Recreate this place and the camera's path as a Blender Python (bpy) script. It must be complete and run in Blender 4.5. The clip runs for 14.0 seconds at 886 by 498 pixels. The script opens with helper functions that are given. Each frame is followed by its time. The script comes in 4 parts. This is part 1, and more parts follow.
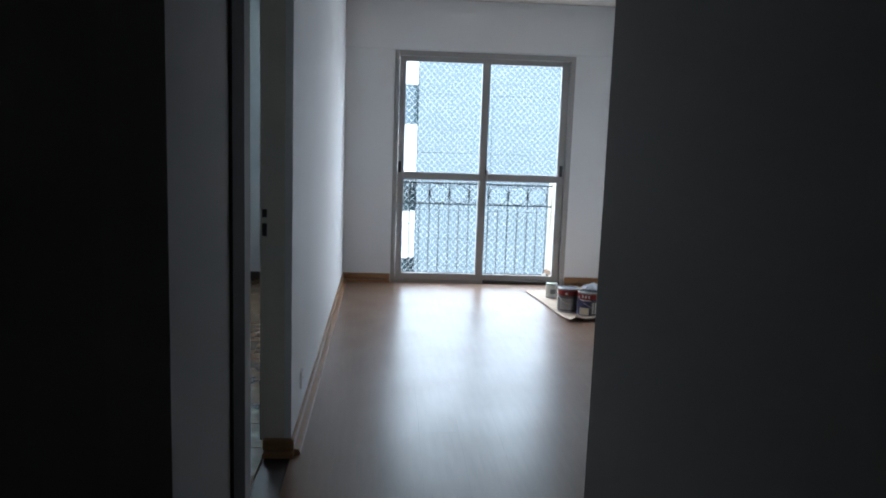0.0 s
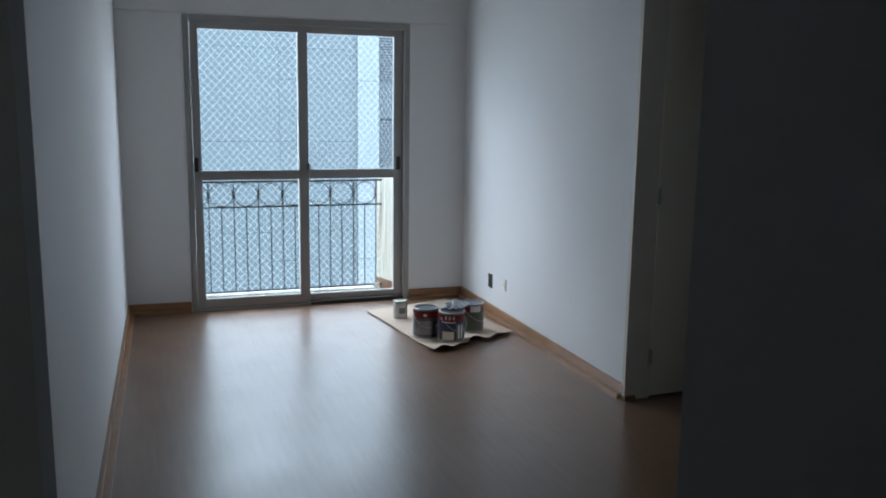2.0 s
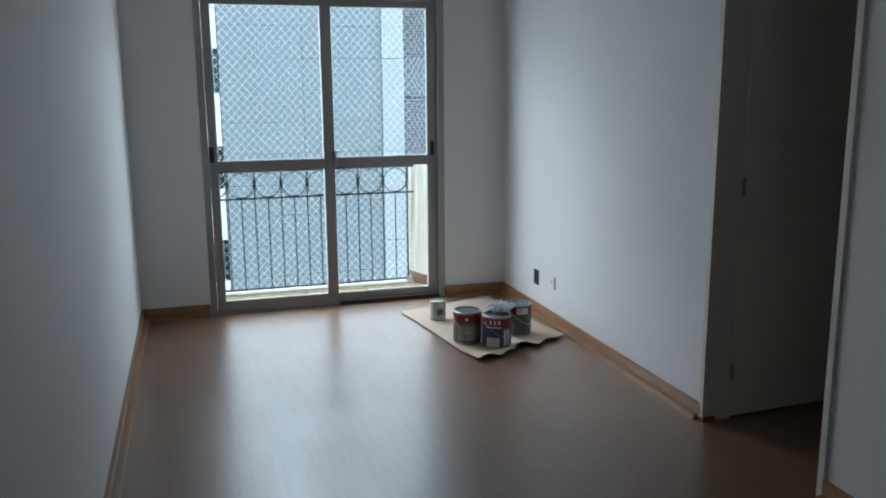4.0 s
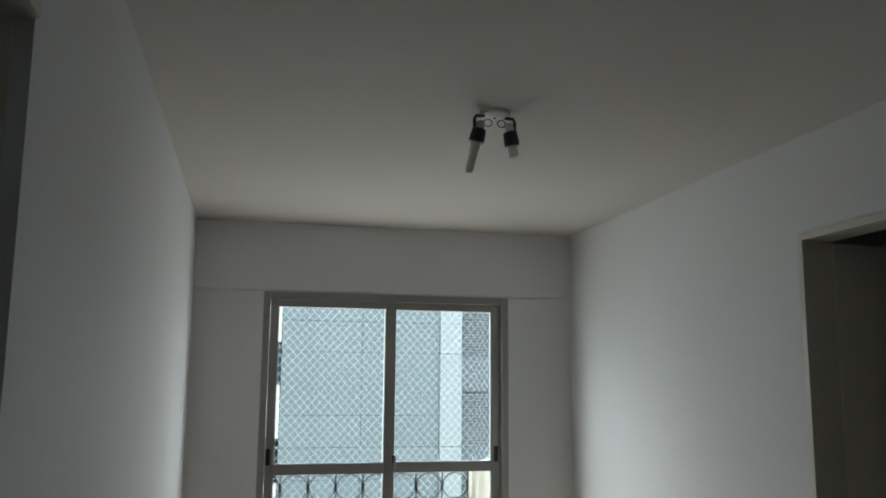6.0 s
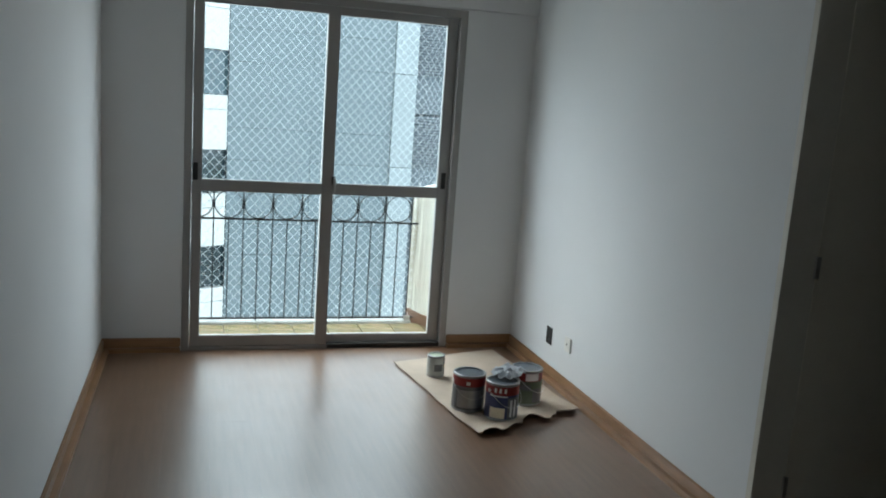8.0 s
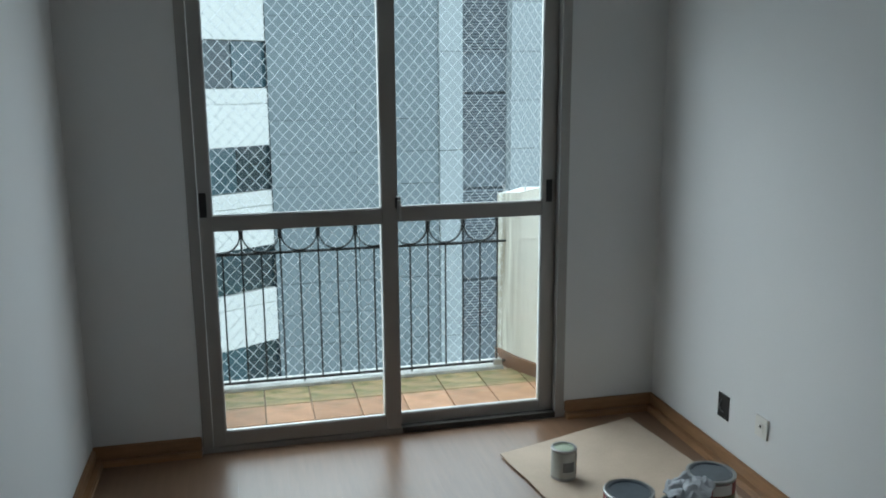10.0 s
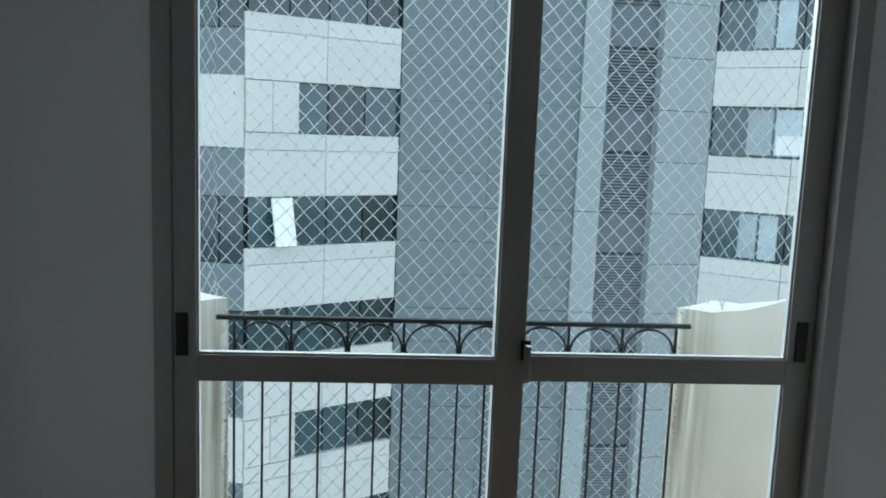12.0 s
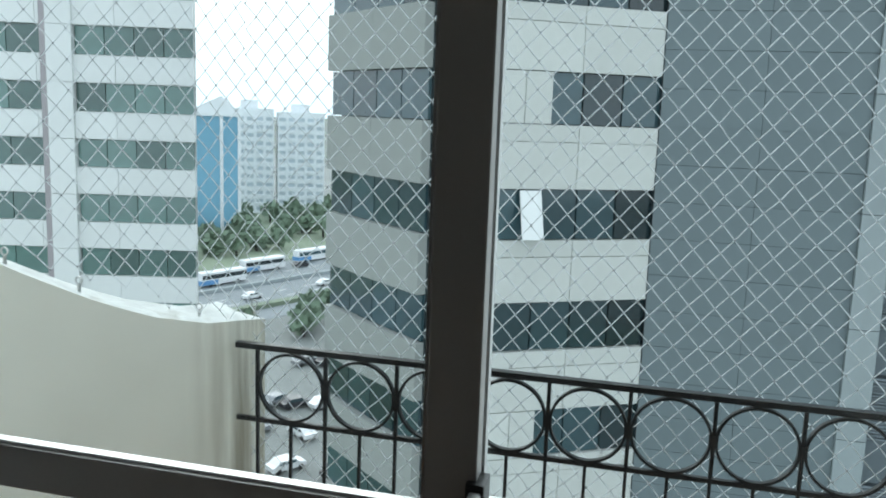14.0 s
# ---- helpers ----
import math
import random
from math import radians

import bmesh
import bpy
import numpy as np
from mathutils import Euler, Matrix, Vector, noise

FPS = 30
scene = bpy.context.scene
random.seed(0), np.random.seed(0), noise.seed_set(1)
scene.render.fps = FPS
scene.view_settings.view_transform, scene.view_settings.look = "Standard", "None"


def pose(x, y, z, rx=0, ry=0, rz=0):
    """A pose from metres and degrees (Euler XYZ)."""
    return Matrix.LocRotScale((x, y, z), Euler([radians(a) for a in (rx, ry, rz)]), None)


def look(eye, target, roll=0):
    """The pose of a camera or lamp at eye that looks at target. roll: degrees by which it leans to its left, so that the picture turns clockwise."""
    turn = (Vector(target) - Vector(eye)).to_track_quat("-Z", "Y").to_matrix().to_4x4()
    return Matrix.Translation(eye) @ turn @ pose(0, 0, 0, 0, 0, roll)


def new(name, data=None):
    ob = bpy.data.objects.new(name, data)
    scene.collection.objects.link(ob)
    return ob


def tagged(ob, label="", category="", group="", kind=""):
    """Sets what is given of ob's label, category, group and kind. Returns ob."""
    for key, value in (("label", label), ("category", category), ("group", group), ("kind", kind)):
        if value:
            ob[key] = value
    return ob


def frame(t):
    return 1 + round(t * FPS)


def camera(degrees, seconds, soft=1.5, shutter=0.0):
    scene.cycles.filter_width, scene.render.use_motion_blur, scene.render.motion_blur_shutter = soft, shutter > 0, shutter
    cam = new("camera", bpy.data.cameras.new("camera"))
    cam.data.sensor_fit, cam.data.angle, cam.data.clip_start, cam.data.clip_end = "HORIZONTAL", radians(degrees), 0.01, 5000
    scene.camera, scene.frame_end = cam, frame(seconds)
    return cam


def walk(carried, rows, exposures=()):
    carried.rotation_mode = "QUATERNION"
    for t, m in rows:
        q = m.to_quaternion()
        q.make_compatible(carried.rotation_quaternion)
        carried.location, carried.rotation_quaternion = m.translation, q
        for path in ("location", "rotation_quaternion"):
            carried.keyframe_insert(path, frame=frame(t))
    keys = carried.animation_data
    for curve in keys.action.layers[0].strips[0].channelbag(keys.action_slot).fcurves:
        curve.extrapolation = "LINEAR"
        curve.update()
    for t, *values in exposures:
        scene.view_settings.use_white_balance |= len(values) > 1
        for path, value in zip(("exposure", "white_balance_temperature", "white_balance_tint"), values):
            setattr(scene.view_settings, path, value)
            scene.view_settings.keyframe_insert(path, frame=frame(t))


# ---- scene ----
cam = camera(56.1, 14.0, soft=1.9)
PATH = [
    (0, (0.404, -7.502, 1.488), (0.537, -5.53, 1.18), 2.0),
    (0.5, (0.317, -7.11, 1.472), (0.661, -5.16, 1.19), 0.9),
    (1, (0.295, -6.729, 1.443), (0.708, -4.8, 1.117), 0.1),
    (1.5, (0.339, -6.392, 1.452), (0.819, -4.469, 1.181), 0.8),
    (2, (0.281, -6.082, 1.467), (0.909, -4.212, 1.134), 0.8),
    (4.5, (0.379, -5.44, 1.499), (0.932, -3.558, 1.111), -0.4),
    (5, (0.333, -5.364, 1.557), (0.886, -3.45, 1.39), 1.3),
    (5.5, (0.364, -5.345, 1.556), (0.862, -3.412, 1.672), 2.2),
    (6, (0.359, -5.36, 1.544), (0.801, -3.434, 1.851), 0.5),
    (6.5, (0.357, -5.357, 1.532), (0.853, -3.472, 1.977), 1.2),
    (7, (0.312, -5.303, 1.575), (0.934, -3.404, 1.483), 0.4),
    (7.5, (0.405, -5.146, 1.532), (0.979, -3.256, 1.221), 4.2),
    (10, (0.674, -3.407, 1.545), (1.122, -1.5, 1.142), -0.4),
    (10.5, (0.723, -2.983, 1.56), (1.006, -1.025, 1.265), 1.8),
    (11, (0.788, -2.573, 1.585), (1.085, -0.621, 1.269), 1.0),
    (11.5, (0.793, -2.213, 1.554), (1.095, -0.257, 1.269), 0.0),
    (12, (0.936, -1.872, 1.534), (1.087, 0.102, 1.251), 2.2),
    (12.5, (1.067, -1.549, 1.518), (1.251, 0.416, 1.196), 1.9),
    (13, (1.185, -1.299, 1.512), (1.265, 0.679, 1.222), 2.5),
    (13.5, (1.414, -1.106, 1.501), (1.1, 0.838, 1.152), 5.1),
    (14, (1.465, -0.938, 1.5), (0.982, 0.976, 1.176), 2.1),
]
EXPOSURES = [(0.0, 1.95, 5800, 12), (0.5, 1.78, 5800, 12), (1.0, 1.52, 5700, 12), (2.0, 1.33, 5700, 10), (4.5, 1.2, 5980, 7), (5.0, 0.97, 6180, 6), (5.5, 0.95, 6350, 6),
             (6.0, 1.22, 6600, 7), (6.7, 1.42, 6550, 7), (7.0, 1.4, 6250, 5), (7.5, 1.3, 6120, 5), (10.0, 0.68, 6050, 4), (12.0, 0.27, 5950, 4), (13.0, 0.1, 5980, 4), (13.5, 0.14, 6200, 5), (14.0, 0.03, 6320, 5)]
walk(cam, [(t, look(eye, target, roll)) for t, eye, target, roll in PATH], EXPOSURES)

# ---- light: an overcast day ----
world = bpy.data.worlds.new("overcast_sky")
scene.world = world
world.use_nodes = True
wn, wl = world.node_tree.nodes, world.node_tree.links
sky = wn.new("ShaderNodeTexSky")
sky.sky_type = "NISHITA"
sky.sun_disc = False
sky.sun_elevation = radians(40)
sky.sun_rotation = radians(-32)
sky.air_density, sky.dust_density, sky.ozone_density = 1.0, 6.0, 1.0
grey = wn.new("ShaderNodeMixRGB")
grey.inputs[0].default_value = 0.78
grey.inputs[2].default_value = (12.8, 14.3, 15.7, 1)
wl.new(sky.outputs[0], grey.inputs[1])
wl.new(grey.outputs[0], wn["Background"].inputs[0])
wn["Background"].inputs[1].default_value = 0.13
sun_data = bpy.data.lights.new("sun", "SUN")
sun_data.energy, sun_data.angle, sun_data.color = 1.5, radians(70), (0.95, 0.98, 1.0)
sun = new("sun", sun_data)
sun.matrix_world = look((-12, 19, 19), (0, 0, 0))


def opening_light(name, x, y, z, w, h, watts):
    """Skylight that enters by a glazed opening."""
    d = bpy.data.lights.new(name, "AREA")
    d.shape, d.size, d.size_y, d.energy, d.color = "RECTANGLE", w, h, watts, (0.90, 0.96, 1.0)
    o = new(name, d)
    o.matrix_world = look((x, y, z), (x, y - 1, z))


opening_light("balcony_door_skylight", 1.237, 0.12, 1.03, 1.48, 1.92, 6.3)
opening_light("kitchen_window_skylight", -1.34, 0.12, 1.57, 0.74, 0.86, 3)


# ---- materials ----
def srgb(r, g, b):
    return tuple(((c / 255 + 0.055) / 1.055) ** 2.4 if c > 10 else c / 255 / 12.92 for c in (r, g, b)) + (1,)


def mat(name, col, rough=0.6, metal=0.0, vary=0.12, scale=6.0, fine=90.0, bump=0.05, stretch=(1, 1, 1), coat=0.0,
        random_tone=0.0, stain=None, spec=0.5, bump_dist=0.002, stain_y=None):
    m = bpy.data.materials.new(name)
    m.use_nodes = True
    nt = m.node_tree
    n, l = nt.nodes, nt.links
    b = n["Principled BSDF"]
    b.inputs["Roughness"].default_value = rough
    b.inputs["Metallic"].default_value = metal
    b.inputs["Coat Weight"].default_value = coat
    b.inputs["Coat Roughness"].default_value = rough * 0.85
    b.inputs["Specular IOR Level"].default_value = spec
    tc = n.new("ShaderNodeTexCoord")
    mp = n.new("ShaderNodeMapping")
    mp.inputs["Scale"].default_value = stretch
    l.new(tc.outputs["Object"], mp.inputs[0])
    big = n.new("ShaderNodeTexNoise")
    big.inputs["Scale"].default_value, big.inputs["Detail"].default_value = scale, 5
    small = n.new("ShaderNodeTexNoise")
    small.inputs["Scale"].default_value, small.inputs["Detail"].default_value = fine, 4
    l.new(mp.outputs[0], big.inputs[0])
    l.new(mp.outputs[0], small.inputs[0])
    add = n.new("ShaderNodeMath")
    add.operation = "MULTIPLY_ADD"
    add.inputs[1].default_value = 0.4
    l.new(small.outputs[0], add.inputs[0])
    l.new(big.outputs[0], add.inputs[2])
    rng = n.new("ShaderNodeMapRange")
    rng.inputs[1].default_value, rng.inputs[2].default_value = 0.4, 1.0
    rng.inputs[3].default_value, rng.inputs[4].default_value = 1 - vary, 1 + vary
    l.new(add.outputs[0], rng.inputs[0])
    last = rng.outputs[0]
    if random_tone:
        oi = n.new("ShaderNodeObjectInfo")
        r2 = n.new("ShaderNodeMapRange")
        r2.inputs[3].default_value, r2.inputs[4].default_value = 1 - random_tone, 1 + random_tone
        l.new(oi.outputs["Random"], r2.inputs[0])
        mu = n.new("ShaderNodeMath")
        mu.operation = "MULTIPLY"
        l.new(last, mu.inputs[0])
        l.new(r2.outputs[0], mu.inputs[1])
        last = mu.outputs[0]
    vm = n.new("ShaderNodeVectorMath")
    vm.operation = "SCALE"
    vm.inputs[0].default_value = col[:3]
    l.new(last, vm.inputs["Scale"])
    out = vm.outputs[0]
    if stain:
        scol, sscale, sstretch, lo, hi = stain
        m2 = n.new("ShaderNodeMapping")
        m2.inputs["Scale"].default_value = sstretch
        l.new(tc.outputs["Object"], m2.inputs[0])
        sn = n.new("ShaderNodeTexNoise")
        sn.inputs["Scale"].default_value, sn.inputs["Detail"].default_value = sscale, 6
        l.new(m2.outputs[0], sn.inputs[0])
        sr = n.new("ShaderNodeMapRange")
        sr.inputs[1].default_value, sr.inputs[2].default_value = lo, hi
        l.new(sn.outputs[0], sr.inputs[0])
        share = sr.outputs[0]
        if stain_y:
            sep = n.new("ShaderNodeSeparateXYZ")
            l.new(tc.outputs["Object"], sep.inputs[0])
            ry = n.new("ShaderNodeMapRange")
            ry.interpolation_type = "SMOOTHSTEP"
            ry.inputs[1].default_value, ry.inputs[2].default_value = stain_y
            l.new(sep.outputs["Y"], ry.inputs[0])
            both = n.new("ShaderNodeMath")
            both.operation = "MULTIPLY"
            l.new(share, both.inputs[0])
            l.new(ry.outputs[0], both.inputs[1])
            share = both.outputs[0]
        mx = n.new("ShaderNodeMixRGB")
        mx.inputs[2].default_value = scol
        l.new(share, mx.inputs[0])
        l.new(out, mx.inputs[1])
        out = mx.outputs[0]
    l.new(out, b.inputs["Base Color"])
    if bump:
        bp = n.new("ShaderNodeBump")
        bp.inputs["Strength"].default_value = bump
        bp.inputs["Distance"].default_value = bump_dist
        l.new(add.outputs[0], bp.inputs["Height"])
        l.new(bp.outputs[0], b.inputs["Normal"])
    return m


def glass_mat(name, col, rough=0.0, blend=0.08):
    """Clear sheet glass: mostly let through, with a mirror share that grows at a slant."""
    m = bpy.data.materials.new(name)
    m.use_nodes = True
    n, l = m.node_tree.nodes, m.node_tree.links
    n.remove(n["Principled BSDF"])
    tr = n.new("ShaderNodeBsdfTransparent")
    tr.inputs[0].default_value = col
    gl = n.new("ShaderNodeBsdfGlossy")
    gl.inputs["Roughness"].default_value = rough
    lw = n.new("ShaderNodeLayerWeight")
    lw.inputs[0].default_value = 0.5
    pw = n.new("ShaderNodeMath")
    pw.operation = "POWER"
    pw.inputs[1].default_value = 5.0
    l.new(lw.outputs["Facing"], pw.inputs[0])
    fr = n.new("ShaderNodeMath")
    fr.operation = "MULTIPLY_ADD"
    fr.inputs[1].default_value, fr.inputs[2].default_value = 0.8, 0.03
    l.new(pw.outputs[0], fr.inputs[0])
    mx = n.new("ShaderNodeMixShader")
    l.new(fr.outputs[0], mx.inputs[0])
    l.new(tr.outputs[0], mx.inputs[1])
    l.new(gl.outputs[0], mx.inputs[2])
    l.new(mx.outputs[0], n["Material Output"].inputs[0])
    return m


WALL = mat("wall_paint", (0.74, 0.75, 0.755, 1), 0.75, vary=0.03, scale=1.3, fine=140, bump=0.12)
# hall and passage paint darkened in colour to stand for missing light
HALL_DIM = mat("hall_paint", (0.42, 0.41, 0.39, 1), 0.8, vary=0.05, scale=1.3, fine=140, bump=0.1)
PASSAGE_DIM = mat("passage_paint", (0.46, 0.45, 0.44, 1), 0.9, spec=0.15, vary=0.05, scale=1.3, fine=140, bump=0.1)
CEIL = mat("ceiling_paint", (0.63, 0.61, 0.575, 1), 0.85, vary=0.03, scale=1.1, fine=120, bump=0.12)
WOOD = mat("laminate_plank", (0.168, 0.096, 0.055, 1), 0.29, vary=0.2, scale=4, fine=34, bump=0, stretch=(9, 0.7, 1),
           random_tone=0.05, spec=0.6, coat=0.45)


def uneven_gloss(m, low, high, scale, stretch):
    """Let the roughness wander, as on a trodden floor."""
    n, l = m.node_tree.nodes, m.node_tree.links
    tc = n.new("ShaderNodeNewGeometry")
    mp = n.new("ShaderNodeMapping")
    mp.inputs["Scale"].default_value = stretch
    l.new(tc.outputs["Position"], mp.inputs[0])
    ns = n.new("ShaderNodeTexNoise")
    ns.inputs["Scale"].default_value, ns.inputs["Detail"].default_value = scale, 4
    l.new(mp.outputs[0], ns.inputs[0])
    rg = n.new("ShaderNodeMapRange")
    rg.inputs[1].default_value, rg.inputs[2].default_value = 0.35, 0.65
    rg.inputs[3].default_value, rg.inputs[4].default_value = low, high
    l.new(ns.outputs[0], rg.inputs[0])
    l.new(rg.outputs[0], n["Principled BSDF"].inputs["Roughness"])
    l.new(rg.outputs[0], n["Principled BSDF"].inputs["Coat Roughness"])


uneven_gloss(WOOD, 0.285, 0.35, 3.5, (1, 0.8, 1))
SKIRT = mat("skirting_wood", (0.30, 0.165, 0.08, 1), 0.3, vary=0.25, scale=4, fine=50, stretch=(2, 2, 12), bump=0.05)
ALU = mat("anodised_aluminium", (0.35, 0.34, 0.325, 1), 0.45, metal=0.4, vary=0.06, scale=3, fine=200, bump=0.03)
DOORPAINT = mat("door_paint", (0.78, 0.74, 0.64, 1), 0.5, vary=0.05, scale=3, fine=70, bump=0.04)
FRAMEPAINT = mat("frame_paint", (0.66, 0.63, 0.56, 1), 0.45, vary=0.06, scale=3, fine=70, bump=0.04)
BLACK = mat("black_plastic", (0.012, 0.012, 0.012, 1), 0.4, vary=0.1)
IRON = mat("black_iron", (0.018, 0.02, 0.021, 1), 0.34, metal=0.3, vary=0.3, scale=30)
STEEL = mat("bright_steel", (0.55, 0.55, 0.54, 1), 0.3, metal=0.9, vary=0.1, scale=20)
WHITEP = mat("white_plastic", (0.75, 0.74, 0.70, 1), 0.4, vary=0.04)
CREAM = mat("cream_render", (0.82, 0.81, 0.71, 1), 0.8, vary=0.07, scale=5, fine=80, bump=0.25,
            stain=((0.20, 0.16, 0.09, 1), 3.0, (9, 9, 0.45), 0.33, 0.68), stain_y=(0.94, 1.28))
LEDGE = mat("weathered_ledge", (0.64, 0.65, 0.62, 1), 0.8, vary=0.3, scale=9, fine=60, bump=0.3,
            stain=((0.22, 0.20, 0.15, 1), 9.0, (1, 1, 1), 0.56, 0.78))
TERRA = mat("terracotta_tile", (0.55, 0.31, 0.18, 1), 0.22, vary=0.25, scale=9, fine=60, bump=0.15, random_tone=0.14,
            stain=((0.22, 0.22, 0.12, 1), 3.0, (1, 2, 1), 0.52, 0.75))
MOSSY = mat("mossy_wet_tile", (0.42, 0.31, 0.16, 1), 0.2, vary=0.3, scale=9, fine=60, bump=0.15, random_tone=0.12,
            stain=((0.16, 0.17, 0.07, 1), 5.0, (1, 3, 1), 0.42, 0.65))
TERRASK = mat("terracotta_skirting", (0.19, 0.10, 0.055, 1), 0.5, vary=0.25, scale=9, bump=0.1)
GROUT = mat("grout", (0.40, 0.31, 0.22, 1), 0.9, vary=0.25, scale=20)


def thin_cord(name, col):
    """Pale plastic cord that scatters light on both sides."""
    m = mat(name, col, 0.55, vary=0.08, scale=20, bump=0)
    n, l = m.node_tree.nodes, m.node_tree.links
    tl = n.new("ShaderNodeBsdfTranslucent")
    tl.inputs[0].default_value = col
    mx = n.new("ShaderNodeMixShader")
    mx.inputs[0].default_value = 0.5
    l.new(n["Principled BSDF"].outputs[0], mx.inputs[1])
    l.new(tl.outputs[0], mx.inputs[2])
    l.new(mx.outputs[0], n["Material Output"].inputs[0])
    return m


NET = thin_cord("net_cord", (0.82, 0.84, 0.85, 1))
KNOT = mat("net_knot", (0.16, 0.17, 0.18, 1), 0.7, vary=0.1, scale=20)
KTILE = mat("brown_glazed_tile", (0.15, 0.085, 0.045, 1), 0.14, vary=0.5, scale=7, fine=30, bump=0.03, random_tone=0.2,
            stain=((0.36, 0.25, 0.15, 1), 5.0, (1, 1, 1), 0.5, 0.7))
KWALL = mat("kitchen_wall_paint", (0.60, 0.64, 0.66, 1), 0.5, vary=0.05, scale=2)
DARKWOOD = mat("dark_base_board", (0.03, 0.022, 0.018, 1), 0.5, vary=0.2)
DARKMATT = mat("dark_trim", (0.06, 0.055, 0.05, 1), 0.9, spec=0.05, vary=0.15, scale=5, stretch=(1, 1, 0.2))
CARD = mat("corrugated_cardboard", (0.50, 0.41, 0.32, 1), 0.85, vary=0.12, scale=6, fine=110, bump=0.15)
TIN = mat("tin_plate", (0.36, 0.37, 0.37, 1), 0.35, metal=0.85, vary=0.15, scale=14)
TINLAB = mat("pale_tin_label", (0.45, 0.47, 0.44, 1), 0.4, vary=0.15, scale=14)
TINLID = mat("pale_green_lid", (0.42, 0.50, 0.38, 1), 0.35, vary=0.12, scale=16)
RED = mat("red_label_print", (0.23, 0.02, 0.018, 1), 0.4, vary=0.1, scale=9)
GREYLAB = mat("grey_label_print", (0.13, 0.135, 0.14, 1), 0.45, vary=0.2, scale=14)
BLUELAB = mat("blue_label_print", (0.04, 0.05, 0.13, 1), 0.4, vary=0.2, scale=14)
GREENLAB = mat("green_label_print", (0.11, 0.14, 0.085, 1), 0.45, vary=0.2, scale=14)
CREAMLAB = mat("cream_label_print", (0.62, 0.56, 0.42, 1), 0.45, vary=0.2, scale=14)
PAPERW = mat("white_paper", (0.72, 0.72, 0.70, 1), 0.6, vary=0.06, scale=10)
RAG = mat("grey_cotton_rag", (0.42, 0.45, 0.49, 1), 0.95, vary=0.15, scale=25, fine=220, bump=0.4)
PAINTLID = mat("dried_paint_lid", (0.09, 0.11, 0.13, 1), 0.35, vary=0.25, scale=16)
PURPLE = mat("purple_print", (0.20, 0.14, 0.34, 1), 0.5, vary=0.3, scale=18)
ORANGE = mat("orange_print", (0.60, 0.36, 0.10, 1), 0.5, vary=0.3, scale=18)
GREENP = mat("lime_print", (0.40, 0.55, 0.14, 1), 0.5, vary=0.3, scale=18)
CLEAR = glass_mat("window_glass", (0.95, 0.97, 0.97, 1))
FROST = mat("frosted_glass", (0.66, 0.86, 0.86, 1), 0.5, vary=0.04, scale=30, bump=0.1)
FROST.node_tree.nodes["Principled BSDF"].inputs["Transmission Weight"].default_value = 1.0
FROST.node_tree.nodes["Principled BSDF"].inputs["IOR"].default_value = 1.1
# outside
PANEL = mat("pale_concrete_panel", (0.64, 0.64, 0.60, 1), 0.75, vary=0.05, scale=0.5, fine=9, bump=0, random_tone=0.05)
# left wing's panels, about half as bright as the prow's
WINGP = mat("beige_concrete_panel", (0.31, 0.32, 0.30, 1), 0.75, vary=0.06, scale=0.5, fine=9, bump=0, random_tone=0.05)
GREYP = mat("blue_grey_panel", (0.155, 0.188, 0.198, 1), 0.7, vary=0.05, scale=0.4, fine=9, bump=0, random_tone=0.04)
LIGHTP = mat("light_grey_panel", (0.31, 0.345, 0.35, 1), 0.7, vary=0.05, scale=0.4, fine=9, bump=0, random_tone=0.04)
DARKCORE = mat("dark_slate_panel", (0.10, 0.12, 0.135, 1), 0.6, vary=0.1, scale=0.5, fine=9, bump=0, random_tone=0.08)
SLATE = mat("slate_panel", (0.13, 0.155, 0.17, 1), 0.6, vary=0.1, scale=0.5, fine=9, bump=0, random_tone=0.06)
# pale base colour stands for blinds and sky reflected in the glass
PALEPANE = mat("window_with_blind", (0.40, 0.47, 0.50, 1), 0.15, vary=0.25, scale=0.6, fine=4, bump=0, random_tone=0.3, spec=0.7)
SLAT = mat("louvre_slat", (0.22, 0.25, 0.27, 1), 0.5, vary=0.1, scale=2, bump=0)
BGLASS = mat("dark_window_glass", (0.03, 0.06, 0.07, 1), 0.08, vary=0.35, scale=0.25, fine=2, bump=0, random_tone=0.7, spec=0.8)
GGLASS = mat("green_window_glass", (0.13, 0.22, 0.20, 1), 0.08, vary=0.35, scale=0.2, fine=2, bump=0, random_tone=0.4, spec=0.8)
WHITEB = mat("white_facade_panel", (0.84, 0.84, 0.82, 1), 0.7, vary=0.04, scale=0.3, fine=6, bump=0, random_tone=0.03)
MAUVE = mat("mauve_pilaster", (0.40, 0.36, 0.37, 1), 0.7, vary=0.05, scale=0.3, fine=6, bump=0)
# hazy_ materials have the distance haze mixed into their base colour
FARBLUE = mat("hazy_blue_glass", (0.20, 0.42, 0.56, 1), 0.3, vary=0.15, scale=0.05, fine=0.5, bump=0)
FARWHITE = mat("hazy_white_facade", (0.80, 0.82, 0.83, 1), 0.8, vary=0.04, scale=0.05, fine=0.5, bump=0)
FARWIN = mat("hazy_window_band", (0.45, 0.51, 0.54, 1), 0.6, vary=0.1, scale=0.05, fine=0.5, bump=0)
GROUND = mat("city_ground", (0.20, 0.21, 0.20, 1), 0.9, vary=0.3, scale=0.02, fine=0.4, bump=0,
             stain=((0.09, 0.13, 0.07, 1), 0.012, (1, 1, 1), 0.5, 0.6))
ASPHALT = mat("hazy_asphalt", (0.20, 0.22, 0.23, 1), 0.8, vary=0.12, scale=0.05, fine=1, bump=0)
